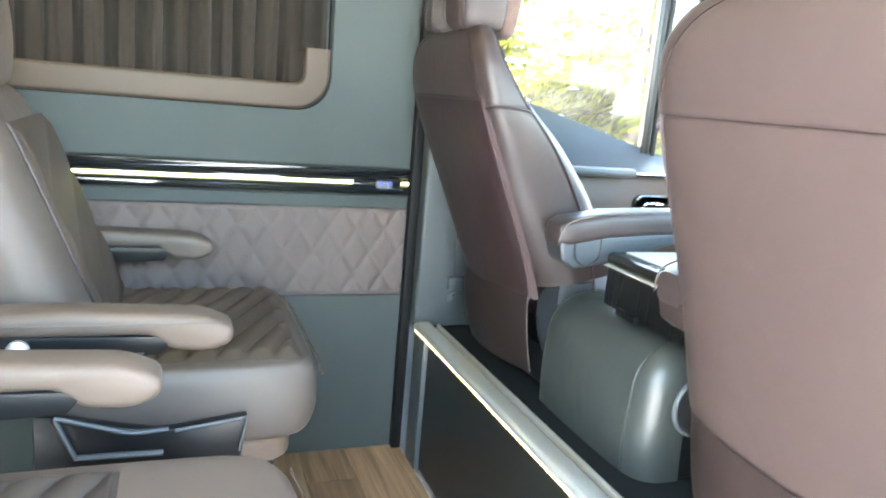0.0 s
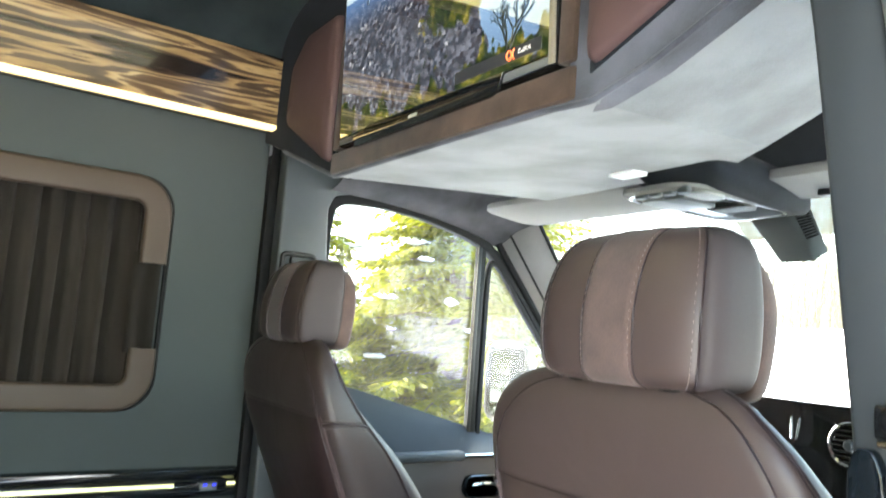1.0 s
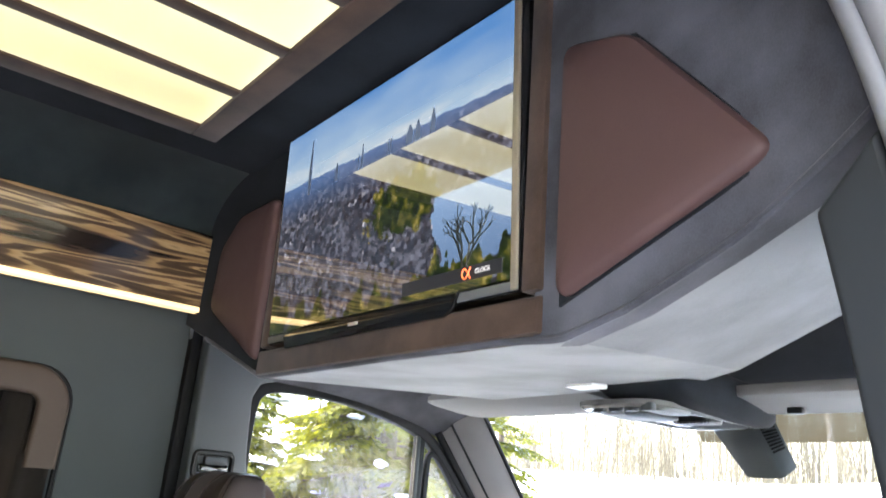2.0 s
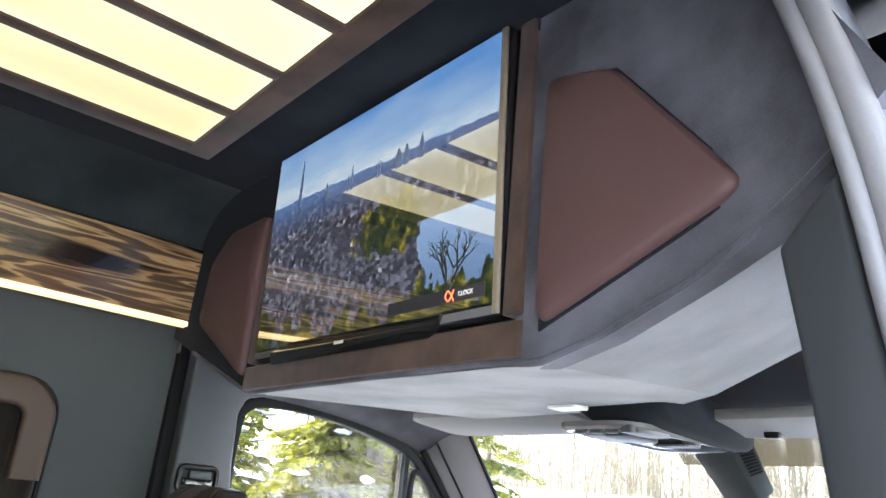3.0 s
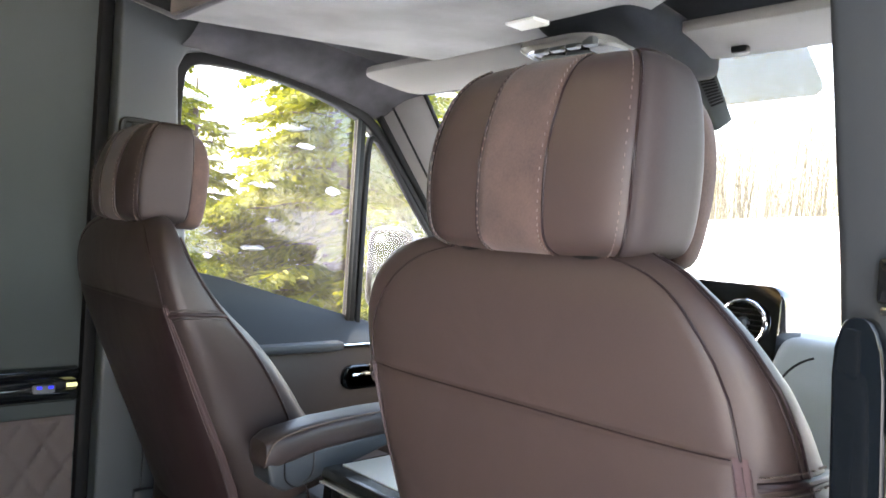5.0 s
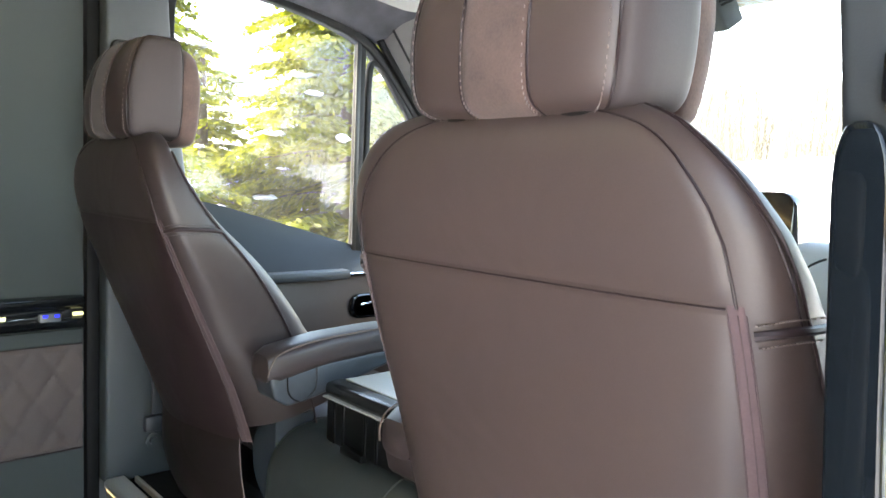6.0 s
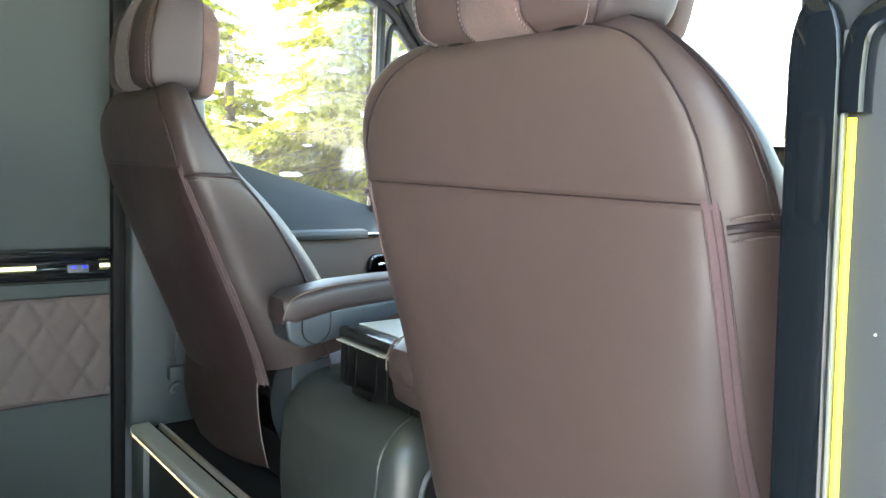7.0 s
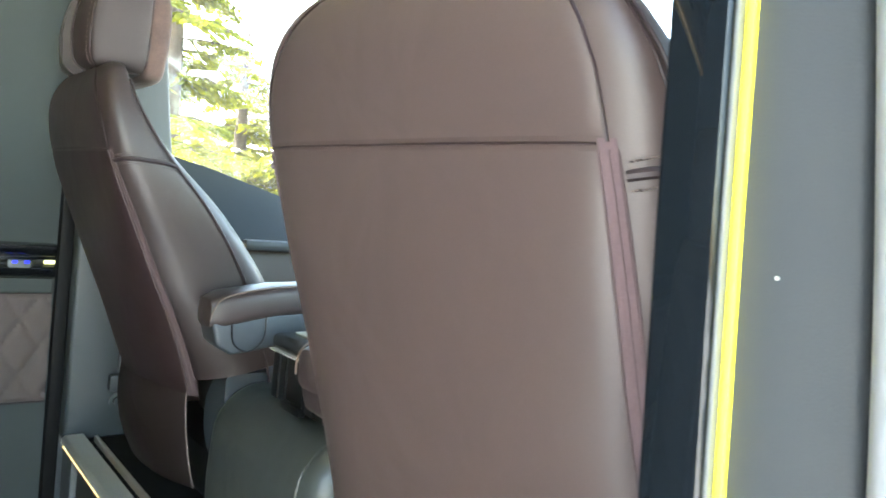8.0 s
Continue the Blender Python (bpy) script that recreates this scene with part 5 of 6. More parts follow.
part("round_cap", loft([cap_ring(y, r) for y, r in ((0.174, 0.070), (0.172, 0.078), (0.176, 0.085), (0.184, 0.088), (0.250, 0.088))]), PLASTIC_DK, stool, "rounded grey plastic end cap")
case = thing("hard_case", (-0.04, 0.30, 0.622), "black hard plastic tool case lying on the box", "case")
part("lower_shell", box(-0.175, 0.105, 0.183, 0.42, 0.6225, 0.6968, 0.006), CASEBLACK, case)
part("lid", box(-0.180, 0.11, 0.180, 0.425, 0.699, 0.724, 0.010, 3), mat("worn_case_plastic", (0.010, 0.0105, 0.010), 0.24, grain=500, bump=0.3, vary=0.2), case, "black lid")
part("lid_rim", box(-0.1808, 0.1108, 0.1792, 0.4258, 0.6963, 0.6988, 0.0008), LINER, case, "thin pale rim")
for k in (-0.150, -0.125, -0.065, -0.035, 0.03, 0.06):
    part("rib", box(k, k + 0.005, 0.180, 0.187, 0.626, 0.695, 0.001), CASEBLACK, case)
part("latch", box(-0.12, -0.06, 0.174, 0.187, 0.619, 0.632, 0.003), CASEBLACK, case, "black latch")
# Added pale plate: sky sheen on the glossy black lid put into its colour
part("lid_sheen", box(-0.163, 0.095, 0.212, 0.41, 0.7235, 0.7262, 0.001, 1), mat("pale_lid_sheen", (0.52, 0.51, 0.47), 0.3, grain=400, bump=0.2, vary=0.1), case, "pale sheet standing for the sheen on the lid")
part("sticker", loft([[(-0.05 + a * r, 0.33 + b * r, z) for a, b in circle(1, 18)] for z, r in ((0.7260, 0.014), (0.7270, 0.014))]), mat("blue_sticker", (0.03, 0.07, 0.30), 0.4, grain=200, bump=0, vary=0.1), case, "small round blue sticker")

# ---- swivel chairs in the cabin ----
PLEAT = mat("dark_taupe_leather", (0.050, 0.036, 0.028), 0.5, grain=700, bump=0.2, vary=0.1, spec=0.25)


def cabin_chair(xc, front, label):
    c = thing("captain_chair", (xc, front - 0.25, 0.0), label, "armchair", group="captain chairs")
    ORIGIN[c] = Vector((0, 0, 0))
    c.location = (xc, front, 0)
    cz = [(0.350, 0.225, -0.46, -0.05), (0.358, 0.250, -0.47, -0.022), (0.40, 0.262, -0.48, -0.008), (0.455, 0.264, -0.48, -0.010), (0.485, 0.258, -0.475, -0.020), (0.499, 0.240, -0.46, -0.045), (0.502, 0.15, -0.42, -0.12)]
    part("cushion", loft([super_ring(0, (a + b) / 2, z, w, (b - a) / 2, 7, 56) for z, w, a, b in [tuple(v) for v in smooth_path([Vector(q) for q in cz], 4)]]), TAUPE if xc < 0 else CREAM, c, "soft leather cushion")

    def pleats(u, v):
        x, y = -0.232 + 0.464 * u, -0.40 + (0.355 if xc < 0 else 0.18) * v
        r = 0.013 * abs(math.sin(math.pi * (y * 20 + (x + 0.2) * 9.0 + 0.2 * math.sin(9 * x)))) ** 0.5
        edge = min(u, 1 - u, v, 1 - v)
        return (x, y, 0.498 + (0.003 + r) * min(1, edge / 0.06))
    part("pleated_seat", sheet(90, 90, pleats), PLEAT, c, "darker pleated seat panel")
    part("front_seam", tube([(x, -0.006 if abs(x) < 0.2 else -0.012, 0.472) for x in [-0.24 + 0.48 * k / 16 for k in range(17)]], 0.002, 5), CREAM, c)
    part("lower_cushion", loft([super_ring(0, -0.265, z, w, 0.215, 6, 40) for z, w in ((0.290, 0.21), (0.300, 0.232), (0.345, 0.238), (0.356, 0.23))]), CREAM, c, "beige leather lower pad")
    part("plinth", box(-0.17, 0.17, -0.42, -0.08, 0.0, 0.295, 0.015), BLACK, c, "black seat plinth")
    # side trim with a metal edge
    for sg in (1, -1):
        part("side_trim", prism([(-0.47, 0.345), (-0.47, 0.445), (-0.39, 0.425), (-0.29, 0.405), (-0.27, 0.405), (-0.145, 0.422), (-0.155, 0.345), (-0.27, 0.340), (-0.29, 0.352), (-0.41, 0.352)], "x", *sorted((sg * 0.262, sg * 0.285)), 0.004, 2), BLACK, c, "dark plastic side trim")
        part("trim_edge", tube(smooth_path([(sg * 0.288, -0.44, 0.440), (sg * 0.288, -0.38, 0.422), (sg * 0.288, -0.33, 0.407), (sg * 0.288, -0.272, 0.410)]), 0.004, 6), TRIMGREY, c, "grey plastic edge")
        part("trim_edge", tube([(sg * 0.288, -0.44, 0.438), (sg * 0.288, -0.41, 0.370), (sg * 0.288, -0.28, 0.368)], 0.005, 6), TRIMGREY, c, "grey plastic edge")
        part("trim_edge", tube([(sg * 0.288, -0.262, 0.405), (sg * 0.288, -0.148, 0.421), (sg * 0.288, -0.158, 0.36)], 0.003, 6), TRIMGREY, c, "grey plastic edge")

        ax = sg * 0.305
        outline = [(-0.62, 0.588), (-0.62, 0.622), (-0.42, 0.626), (-0.225, 0.618), (-0.176, 0.598), (-0.176, 0.572), (-0.212, 0.558), (-0.268, 0.562), (-0.300, 0.587)]
        # the wall-side armrest is darker than the other three
        arm = part("armrest", prism(outline, "x", ax - 0.036, ax + 0.036, 0.0135, 4), TAUPE if xc < 0 and sg < 0 else CREAM, c, "armrest in darker leather" if xc < 0 and sg < 0 else "beige leather armrest")
        part("armrest_seam", tube([(ax + sg * 0.0352, y, 0.607) for y in [-0.60 + 0.40 * k / 10 for k in range(11)]], 0.0016, 5), TAUPE, arm)
        part("armrest_underside", prism([(-0.62, 0.594), (-0.262, 0.586), (-0.285, 0.556), (-0.62, 0.540)], "x", ax - 0.034, ax + 0.034, 0.004, 2), BLACK, c, "black plastic underside")
        part("knob", loft([[(ax + sg * d, -0.476 + a * r, 0.572 + b * r) for a, b in circle(1, 18)] for d, r in ((0.030, 0.016), (0.042, 0.015), (0.046, 0.009))]), STEEL, c, "round grey knob")
    bk = [(0.47, -0.60, -0.36, 0.235), (0.55, -0.62, -0.385, 0.243), (0.66, -0.66, -0.430, 0.248), (0.78, -0.70, -0.478, 0.245), (0.87, -0.73, -0.515, 0.232), (0.925, -0.74, -0.55, 0.20), (0.945, -0.72, -0.60, 0.14)]
    part("backrest", loft([super_ring(0, (a + b) / 2, z, w, (b - a) / 2, 4.5, 48) for z, a, b, w in [tuple(v) for v in smooth_path([Vector(r) for r in bk], 5)]]), TAUPE, c, "taupe leather backrest")
    def back_pleats(u, v):
        z = 0.50 + 0.38 * v
        k = float(np.interp(z, [r[0] for r in bk], [r[2] for r in bk]))
        edge = min(u, 1 - u, v, 1 - v)
        return (-0.215 + 0.34 * u, k + 0.002 + (0.004 + 0.006 * abs(math.sin(math.pi * (z * 9 + 1.4 * u))) ** 0.5) * min(1, edge / 0.05), z)
    part("pleated_back", sheet(40, 60, back_pleats), PLEAT, c, "darker pleated back panel")
    part("back_seam", tube([back_pleats(1.0, k / 20) for k in range(21)], 0.003, 6), LEATHER_DARK, c, "dark seam")
    part("back_edge", tube([(-0.243, -0.40 - 0.016 * k - 0.0006 * k * k, 0.52 + 0.042 * k) for k in range(10)], 0.017, 8), PLASTIC_DK, c, "dark edge trim")
    hz = [(0.930, -0.70, -0.57, 0.11), (0.945, -0.715, -0.545, 0.135), (1.02, -0.72, -0.54, 0.145), (1.10, -0.72, -0.55, 0.14), (1.125, -0.70, -0.58, 0.11)]
    part("headrest", loft([super_ring(0, (a + b) / 2, z, w, (b - a) / 2, 4, 40) for z, a, b, w in [tuple(v) for v in smooth_path([Vector(r) for r in hz], 4)]]), TAUPE, c, "taupe leather headrest")
    return c


cabin_chair(-0.505, -0.314, "taupe leather captain chair beside the quilted wall")
cabin_chair(0.302, -0.418, "taupe leather captain chair beside the sliding door")

# ---- overhead fittings of the cab ----
courtesy = thing("ceiling_lamp", (0.0, 0.38, 1.47), "small white lamp let into the overhead box", "lamp")
part("lens", prism([(0.004, 0.360), (0.064, 0.360), (0.064, 0.402), (0.004, 0.402)], "z", 1.4715, 1.480, 0.0015, 1), mat("white_lens", (0.8, 0.8, 0.76), 0.3, grain=100, bump=0, vary=0.03), courtesy, "white lens")


def visor(x0, x1, label, clip, zc, yc=0.588, deep=0.105):
    v = thing("sun_visor", ((x0 + x1) / 2, 0.62, 1.49), label, "sun visor", group="sun visors")
    w, c = (x1 - x0) / 2, (x0 + x1) / 2
    rings = [[(c + a * s, yc + b * s, zc + dz - 0.10 * b) for a, b in rounded(w, deep, 0.05, 6)] for dz, s in ((-0.009, 0.97), (-0.006, 1.0), (0.006, 1.0), (0.009, 0.97))]
    part("flap", loft(rings), VISORCLOTH, v, "pale cloth flap")
    part("clip", box(clip - 0.014, clip + 0.014, 0.645, 0.662, zc - 0.022, zc - 0.006, 0.004), BLACK, v, "small black clip")


visor(-0.61, -0.09, "pale grey sun visor folded under the headliner", -0.10, 1.490, 0.603, 0.090)
visor(0.17, 0.63, "pale grey sun visor folded under the headliner", 0.264, 1.476, 0.625, 0.07)
cons = thing("overhead_console", (0.08, 0.55, 1.44), "overhead console with glossy lamp and suede trim", "console")
HOUSING = [(0.40, 1.494, 1.02, 0.35), (0.43, 1.489, 1.07, 0.7), (0.49, 1.484, 1.1, 0.95), (0.57, 1.479, 1.09, 1.0), (0.65, 1.474, 1.0, 1.0), (0.72, 1.470, 0.84, 0.88), (0.77, 1.468, 0.6, 0.62), (0.795, 1.469, 0.3, 0.3)]
part("housing", loft([[(0.115 + a * sx, y, z + b * sz) for a, b in rounded(0.088, 0.035, 0.028, 8)] for y, z, sx, sz in smooth_path([Vector(q) for q in HOUSING], 4)]), SUEDE_DARK, cons, "grey suede housing")
LAMPGLOSS = mat("glossy_grey_lamp", (0.12, 0.12, 0.115), 0.22, grain=60, bump=0.0, vary=0.12, spec=0.5)
FROST = mat("moulded_lens", (0.15, 0.155, 0.15), 0.5, grain=140, bump=0.5, dist=0.002, vary=0.2, spec=0.2)
plate = part("lamp_plate", loft([[(0.070 + a * s + 0.10 * b * s, 0.572 + b * s, z - 0.02 * b * s) for a, b in rounded(0.088, 0.160, 0.05, 6)] for z, s in ((1.453, 1.0), (1.445, 1.0), (1.440, 0.95), (1.440, 0.90), (1.443, 0.87))]), LAMPGLOSS, cons, "glossy grey lamp plate")
part("lens", loft([[(0.010 + a * s, 0.53 + b * s, z) for a, b in rounded(0.030, 0.060, 0.025, 6)] for z, s in ((1.4445, 1.0), (1.4400, 0.96), (1.4392, 0.85))]), FROST, plate, "clear moulded lens")
part("lens", loft([[(0.125 + a * s, 0.49 + b * s, z) for a, b in rounded(0.026, 0.040, 0.02, 6)] for z, s in ((1.4445, 1.0), (1.4400, 0.96), (1.4392, 0.85))]), FROST, plate, "clear moulded lens")
part("middle_panel", loft([[(0.068 + a * s, 0.520 + b * s, z) for a, b in rounded(0.024, 0.055, 0.012, 4)] for z, s in ((1.444, 1.0), (1.438, 1.0), (1.436, 0.9))]), PLASTIC, plate, "grey switch panel")
for k in range(4):
    part("button", loft([[(0.025 + 0.033 * k + a * s, 0.432 + b * s, z) for a, b in rounded(0.012, 0.008, 0.004, 3)] for z, s in ((1.450, 1.0), (1.439, 1.0), (1.437, 0.85))]), PLASTIC, plate, "small grey button")
part("grille", loft([[(0.105 + a * s, 0.605 + b * s, z) for a, b in rounded(0.045, 0.030, 0.026, 6)] for z, s in ((1.446, 1.0), (1.436, 0.95), (1.437, 0.85))]), BLACK, plate, "dark oval speaker grille")
for k in range(-5, 6):
    part("grille_slat", box(0.105 + k * 0.007 - 0.0018, 0.105 + k * 0.007 + 0.0018, 0.585, 0.625, 1.434, 1.4365), PLASTIC_DK, plate)
sens = thing("sensor_housing", (0.14, 0.80, 1.36), "grey sensor housing with vent slots behind the windscreen", "housing")
FL, FR, BR, BL = [(Vector(p), Vector(q)) for p, q in (((0.000, 0.80, 1.468), (0.088, 0.80, 1.353)), ((0.095, 0.80, 1.468), (0.160, 0.80, 1.353)), ((0.130, 0.835, 1.478), (0.174, 0.832, 1.378)), ((-0.02, 0.87, 1.49), (0.06, 0.86, 1.385)))]
shell = loft([[p.lerp(q, t) for p, q in (FL, FR, BR, BL)] for t in (0.0, 0.5, 1.0)])
bmesh.ops.bevel(shell, geom=shell.edges[:], offset=0.004, segments=2, affect="EDGES", profile=0.5)
part("shell", shell, PLASTIC, sens, "grey plastic shell")
for k in range(10):
    t = 0.10 + 0.055 * k
    a, b = FR[0].lerp(FR[1], t), BR[0].lerp(BR[1], t)
    out = Vector((0.004, -0.004, 0.0))
    part("vent_slot", tube([a.lerp(b, 0.22) + out * 0.35, a.lerp(b, 0.82) + out * 0.35], 0.0020, 5), RUBBERBLACK, sens)

# ---- pillar at the sliding door, with black grab post and line of light ----
LEFT = [(0.0, 0.735), (0.5, 0.728), (0.83, 0.711), (0.97, 0.702), (1.12, 0.690), (1.30, 0.671), (1.42, 0.658), (1.504, 0.646)]
RIGHT = [(0.0, 0.815), (0.5, 0.806), (0.83, 0.786), (1.0, 0.770), (1.20, 0.744), (1.44, 0.711), (1.55, 0.697), (1.56, 0.696)]
pil = [(x, z) for z, x in LEFT] + [(x, z) for z, x in RIGHT[::-1]]
structure("b_pillar_right", prism(pil, "y", -0.10, 0.02, 0.006, 3), mat("grey_pillar_cloth", (0.0135, 0.0160, 0.0182), 0.7, grain=900, bump=0.2, vary=0.06), "smooth grey lined pillar at the sliding door", "pillar")
SEALP = [(0.0, 0.822), (0.5, 0.814), (0.83, 0.794), (1.0, 0.778), (1.20, 0.752), (1.44, 0.719), (1.55, 0.704), (1.66, 0.682), (1.78, 0.650)]
structure("door_seal", sweep(smooth_path([(x + 0.004, -0.105, z) for z, x in SEALP], 5), circle(0.009, 10), (0, 1, 0)), RUBBER, "grey rubber door seal along the opening", "seal")
structure("door_frame", sweep(smooth_path([(x + 0.022, -0.10, z) for z, x in SEALP], 5), rounded(0.0125, 0.014, 0.011, 5), (0, 1, 0)), RUBBER, "grey painted edge of the door opening", "trim")
structure("door_jamb", sweep(smooth_path([(x + 0.024, -0.055, z) for z, x in SEALP], 5), rounded(0.010, 0.03, 0.006, 3), (0, 1, 0)), PAINT, "grey painted body edge outside the opening", "body panel")
post = thing("grab_post", (0.72, -0.105, 0.0), "glossy black lacquered post with a yellow line of light", "post")


def post_x(z):
    return float(np.interp(z, [0.0, 0.5, 0.83, 0.95, 1.09], [0.722, 0.716, 0.7075, 0.7005, 0.6935]))


zs = [0.0, 0.3, 0.6, 0.83, 0.95, 1.03, 1.06, 1.075, 1.085, 1.090, 1.092]
rings = []
for z in zs:
    k = max(0.0, (z - 1.06) / 0.032)
    w = 0.0135 - 0.010 * (1 - math.sqrt(max(0.0, 1 - k * k)))
    rings.append([(post_x(z) + 0.0130 + a, -0.104 + b, z) for a, b in rounded(w, 0.006, 0.0024, 4)])
part("black_face", loft(rings), POSTBLACK, post)
part("bright_edge", sweep([(post_x(z) + 0.0270, -0.1040, z) for z in zs[:-3]], rounded(0.0009, 0.003, 0.0006, 2), (0, 1, 0)), TRIMGREY, post, "dull metal edge")
part("light_line", sweep([(post_x(z) + 0.0305, -0.1025, z) for z in (0.0, 0.3, 0.6, 0.83, 0.95, 1.032)], rounded(0.0018, 0.0016, 0.0006, 2), (0, 1, 0)), LED_YELLOW, post, "yellow line of light")
part("top_frame", sweep(smooth_path([(post_x(1.03) + 0.0322, -0.104, 1.034), (post_x(1.05) + 0.0325, -0.104, 1.055), (post_x(1.07) + 0.035, -0.104, 1.073), (post_x(1.08) + 0.045, -0.104, 1.082), (post_x(1.08) + 0.065, -0.104, 1.083)], 5), rounded(0.0062, 0.007, 0.003, 3), (0, 1, 0)), POSTBLACK, post, "black frame top")
latch = thing("pillar_bumper", (0.735, -0.11, 1.097), "black bracket with a round rubber bumper on the pillar", "bumper")
part("bracket", box(0.713, 0.768, -0.110, -0.1005, 1.100, 1.125, 0.003), BLACKGLOSS, latch)
part("bumper", loft([[(0.729 + a * r, y, 1.114 + b * r) for a, b in circle(1, 18)] for y, r in ((-0.110, 0.009), (-0.116, 0.009), (-0.120, 0.007), (-0.122, 0.003))]), RUBBERBLACK, latch, "round black bumper")
part("bracket_foot", box(0.716, 0.770, -0.112, -0.1005, 1.0945, 1.0995, 0.002), CHROME, latch, "bright foot")
single("pillar_screw", loft([[(0.7475 + a * r, y, 0.925 + b * r) for a, b in circle(1, 10)] for y, r in ((-0.0995, 0.0009), (-0.1008, 0.0007))]), STEEL, "tiny steel screw in the pillar lining", "screw")

for ob in scene.objects:
    if ob.parent is None and ob.name in ("b_pillar_right", "door_seal", "door_frame", "door_jamb", "grab_post", "pillar_bumper", "pillar_screw"):
        ob.location += Vector((-0.0065, 0.019, 0.0))

# ---- oak floor boards ----
boards = {}
for i, y in enumerate([-2.6 + 0.13 * k for k in range(21)]):
    for j in range(4):
        x0 = -0.928 + 0.58 * j + 0.19 * (i % 3) - 0.35
        x0, x1 = max(-0.928, x0), min(0.828, x0 + 0.58)
        if x1 - x0 < 0.05:
            continue
        y1 = min(y + 0.13, 0.028)
        bm = box(x0 + 0.0008, x1 - 0.0008, y + 0.0008, y1 - 0.0008, -0.006, 0.002, 0.0015, 1)
        ob = part("board", bm, OAK, floor)
# ---- outside: snow, trees, hut ----
GZ = -0.62


def rise(x, y):
    """The snow climbs gently ahead of the van."""
    k = max(0.0, min(1.0, (y - 6.0) / 22.0))
    return GZ + 3.3 * k * k * (3 - 2 * k)


def snow_field():
    bm = bmesh.new()
    ring = [0, 1.5, 3, 5, 8, 12, 18, 26, 40, 70, 130, 300, 900, 2500]
    rows = []
    for r in ring:
        rows.append([bm.verts.new((r * math.cos(a), r * math.sin(a), rise(r * math.cos(a), r * math.sin(a)) + (0.5 * noise.noise((r * math.cos(a) * 0.07, r * math.sin(a) * 0.07, 0)) * min(1, max(0, r - 3) / 12) if r < 300 else 0))) for a in [2 * math.pi * k / 72 for k in range(72)]])
    for a, b in zip(rows, rows[1:]):
        for i in range(72):
            bm.faces.new((a[i], a[(i + 1) % 72], b[(i + 1) % 72], b[i]))
    bmesh.ops.remove_doubles(bm, verts=bm.verts, dist=1e-4)
    bmesh.ops.recalc_face_normals(bm, faces=bm.faces)
    return bm


structure("ground", snow_field(), SNOW, "snow-covered open ground round the van", "ground")


def spruce(x, y, h, seed, spread=1.9, dens=1.0, label="sunlit green spruce with snow on its branches"):
    rnd = random.Random(seed)
    t = thing("spruce", (x, y, GZ), label, "tree", group="spruces")
    ORIGIN[t] = Vector((0, 0, 0))
    part("trunk", loft([[(r * math.cos(a), r * math.sin(a), z) for a in [2 * math.pi * k / 10 for k in range(10)]] for z, r in ((-0.2, 0.17), (h * 0.5, 0.09), (h, 0.01))]), BARK, t, "brown tapered trunk")
    leaf, snow, limbs = bmesh.new(), bmesh.new(), bmesh.new()
    z = 0.25
    while z < h * 0.97:
        reach = spread * (1 - z / h) ** 0.75 + 0.1
        for k in range(int((5 + 4 * (1 - z / h)) * dens)):
            a = rnd.uniform(0, 2 * math.pi)
            L = reach * rnd.uniform(0.6, 1.12)
            d = Vector((math.cos(a), math.sin(a), 0))
            side = Vector((-d.y, d.x, 0))
            droop, zz = rnd.uniform(0.18, 0.42), z + rnd.uniform(-0.08, 0.08)
            pts = [d * (L * s) + Vector((0, 0, zz + 0.10 * L * s - droop * L * s * s)) for s in (0.05, 0.3, 0.55, 0.8, 1.0)]
            sweep(pts[:4], circle(0.010, 4), bm=limbs)
            m = int(L * 34 * dens)
            for q in range(m):
                s = 0.16 + 0.84 * q / m
                base = d * (L * s) + Vector((0, 0, zz + 0.10 * L * s - droop * L * s * s))
                for sg in (1, -1):
                    tw = 0.30 * (1.15 - s) * rnd.uniform(0.6, 1.2) * min(1.0, L) + 0.06
                    tip = base + side * (sg * tw) + d * (tw * rnd.uniform(0.3, 0.8)) + Vector((0, 0, -tw * rnd.uniform(0.15, 0.7)))
                    axis = tip - base
                    for piece in range(3):
                        c0 = base + axis * (piece / 3.3)
                        c1 = base + axis * ((piece + 1.25) / 3.3)
                        off = Vector((rnd.uniform(-1, 1), rnd.uniform(-1, 1), rnd.uniform(-0.6, 0.6))).normalized() * 0.020 * rnd.uniform(0.7, 1.5)
                        v = [leaf.verts.new(p) for p in (c0 + off * 0.5, c0.lerp(c1, 0.5) + off * 1.2, c1, c0.lerp(c1, 0.5) - off * 1.2, c0 - off * 0.5)]
                        leaf.faces.new(v)
            if rnd.random() < 0.36:
                c = d * (L * rnd.uniform(0.5, 0.9))
                c.z = zz + 0.10 * c.length - droop * c.length ** 2 / L + 0.03
                rr = rnd.uniform(0.03, 0.085)
                mm = Matrix.Translation(c) @ d.to_track_quat("X", "Z").to_matrix().to_4x4() @ Matrix.Diagonal((rr * 2.3, rr, rr * 0.42, 1))
                made = bmesh.ops.create_icosphere(snow, subdivisions=2, radius=1.0, matrix=mm)["verts"]
                for v in made:
                    v.co += Vector((rnd.uniform(-1, 1), rnd.uniform(-1, 1), rnd.uniform(-1, 1))) * rr * 0.24
        z += rnd.uniform(0.24, 0.38) / dens
    part("limbs", limbs, BARK, t, "thin brown limbs", kind="stuff")
    part("needles", leaf, NEEDLES, t, "dense yellow-green needle sprays", flat=True, kind="stuff")
    part("snow", snow, SNOW, t, "lumps of snow on the branches", kind="stuff")
    return t


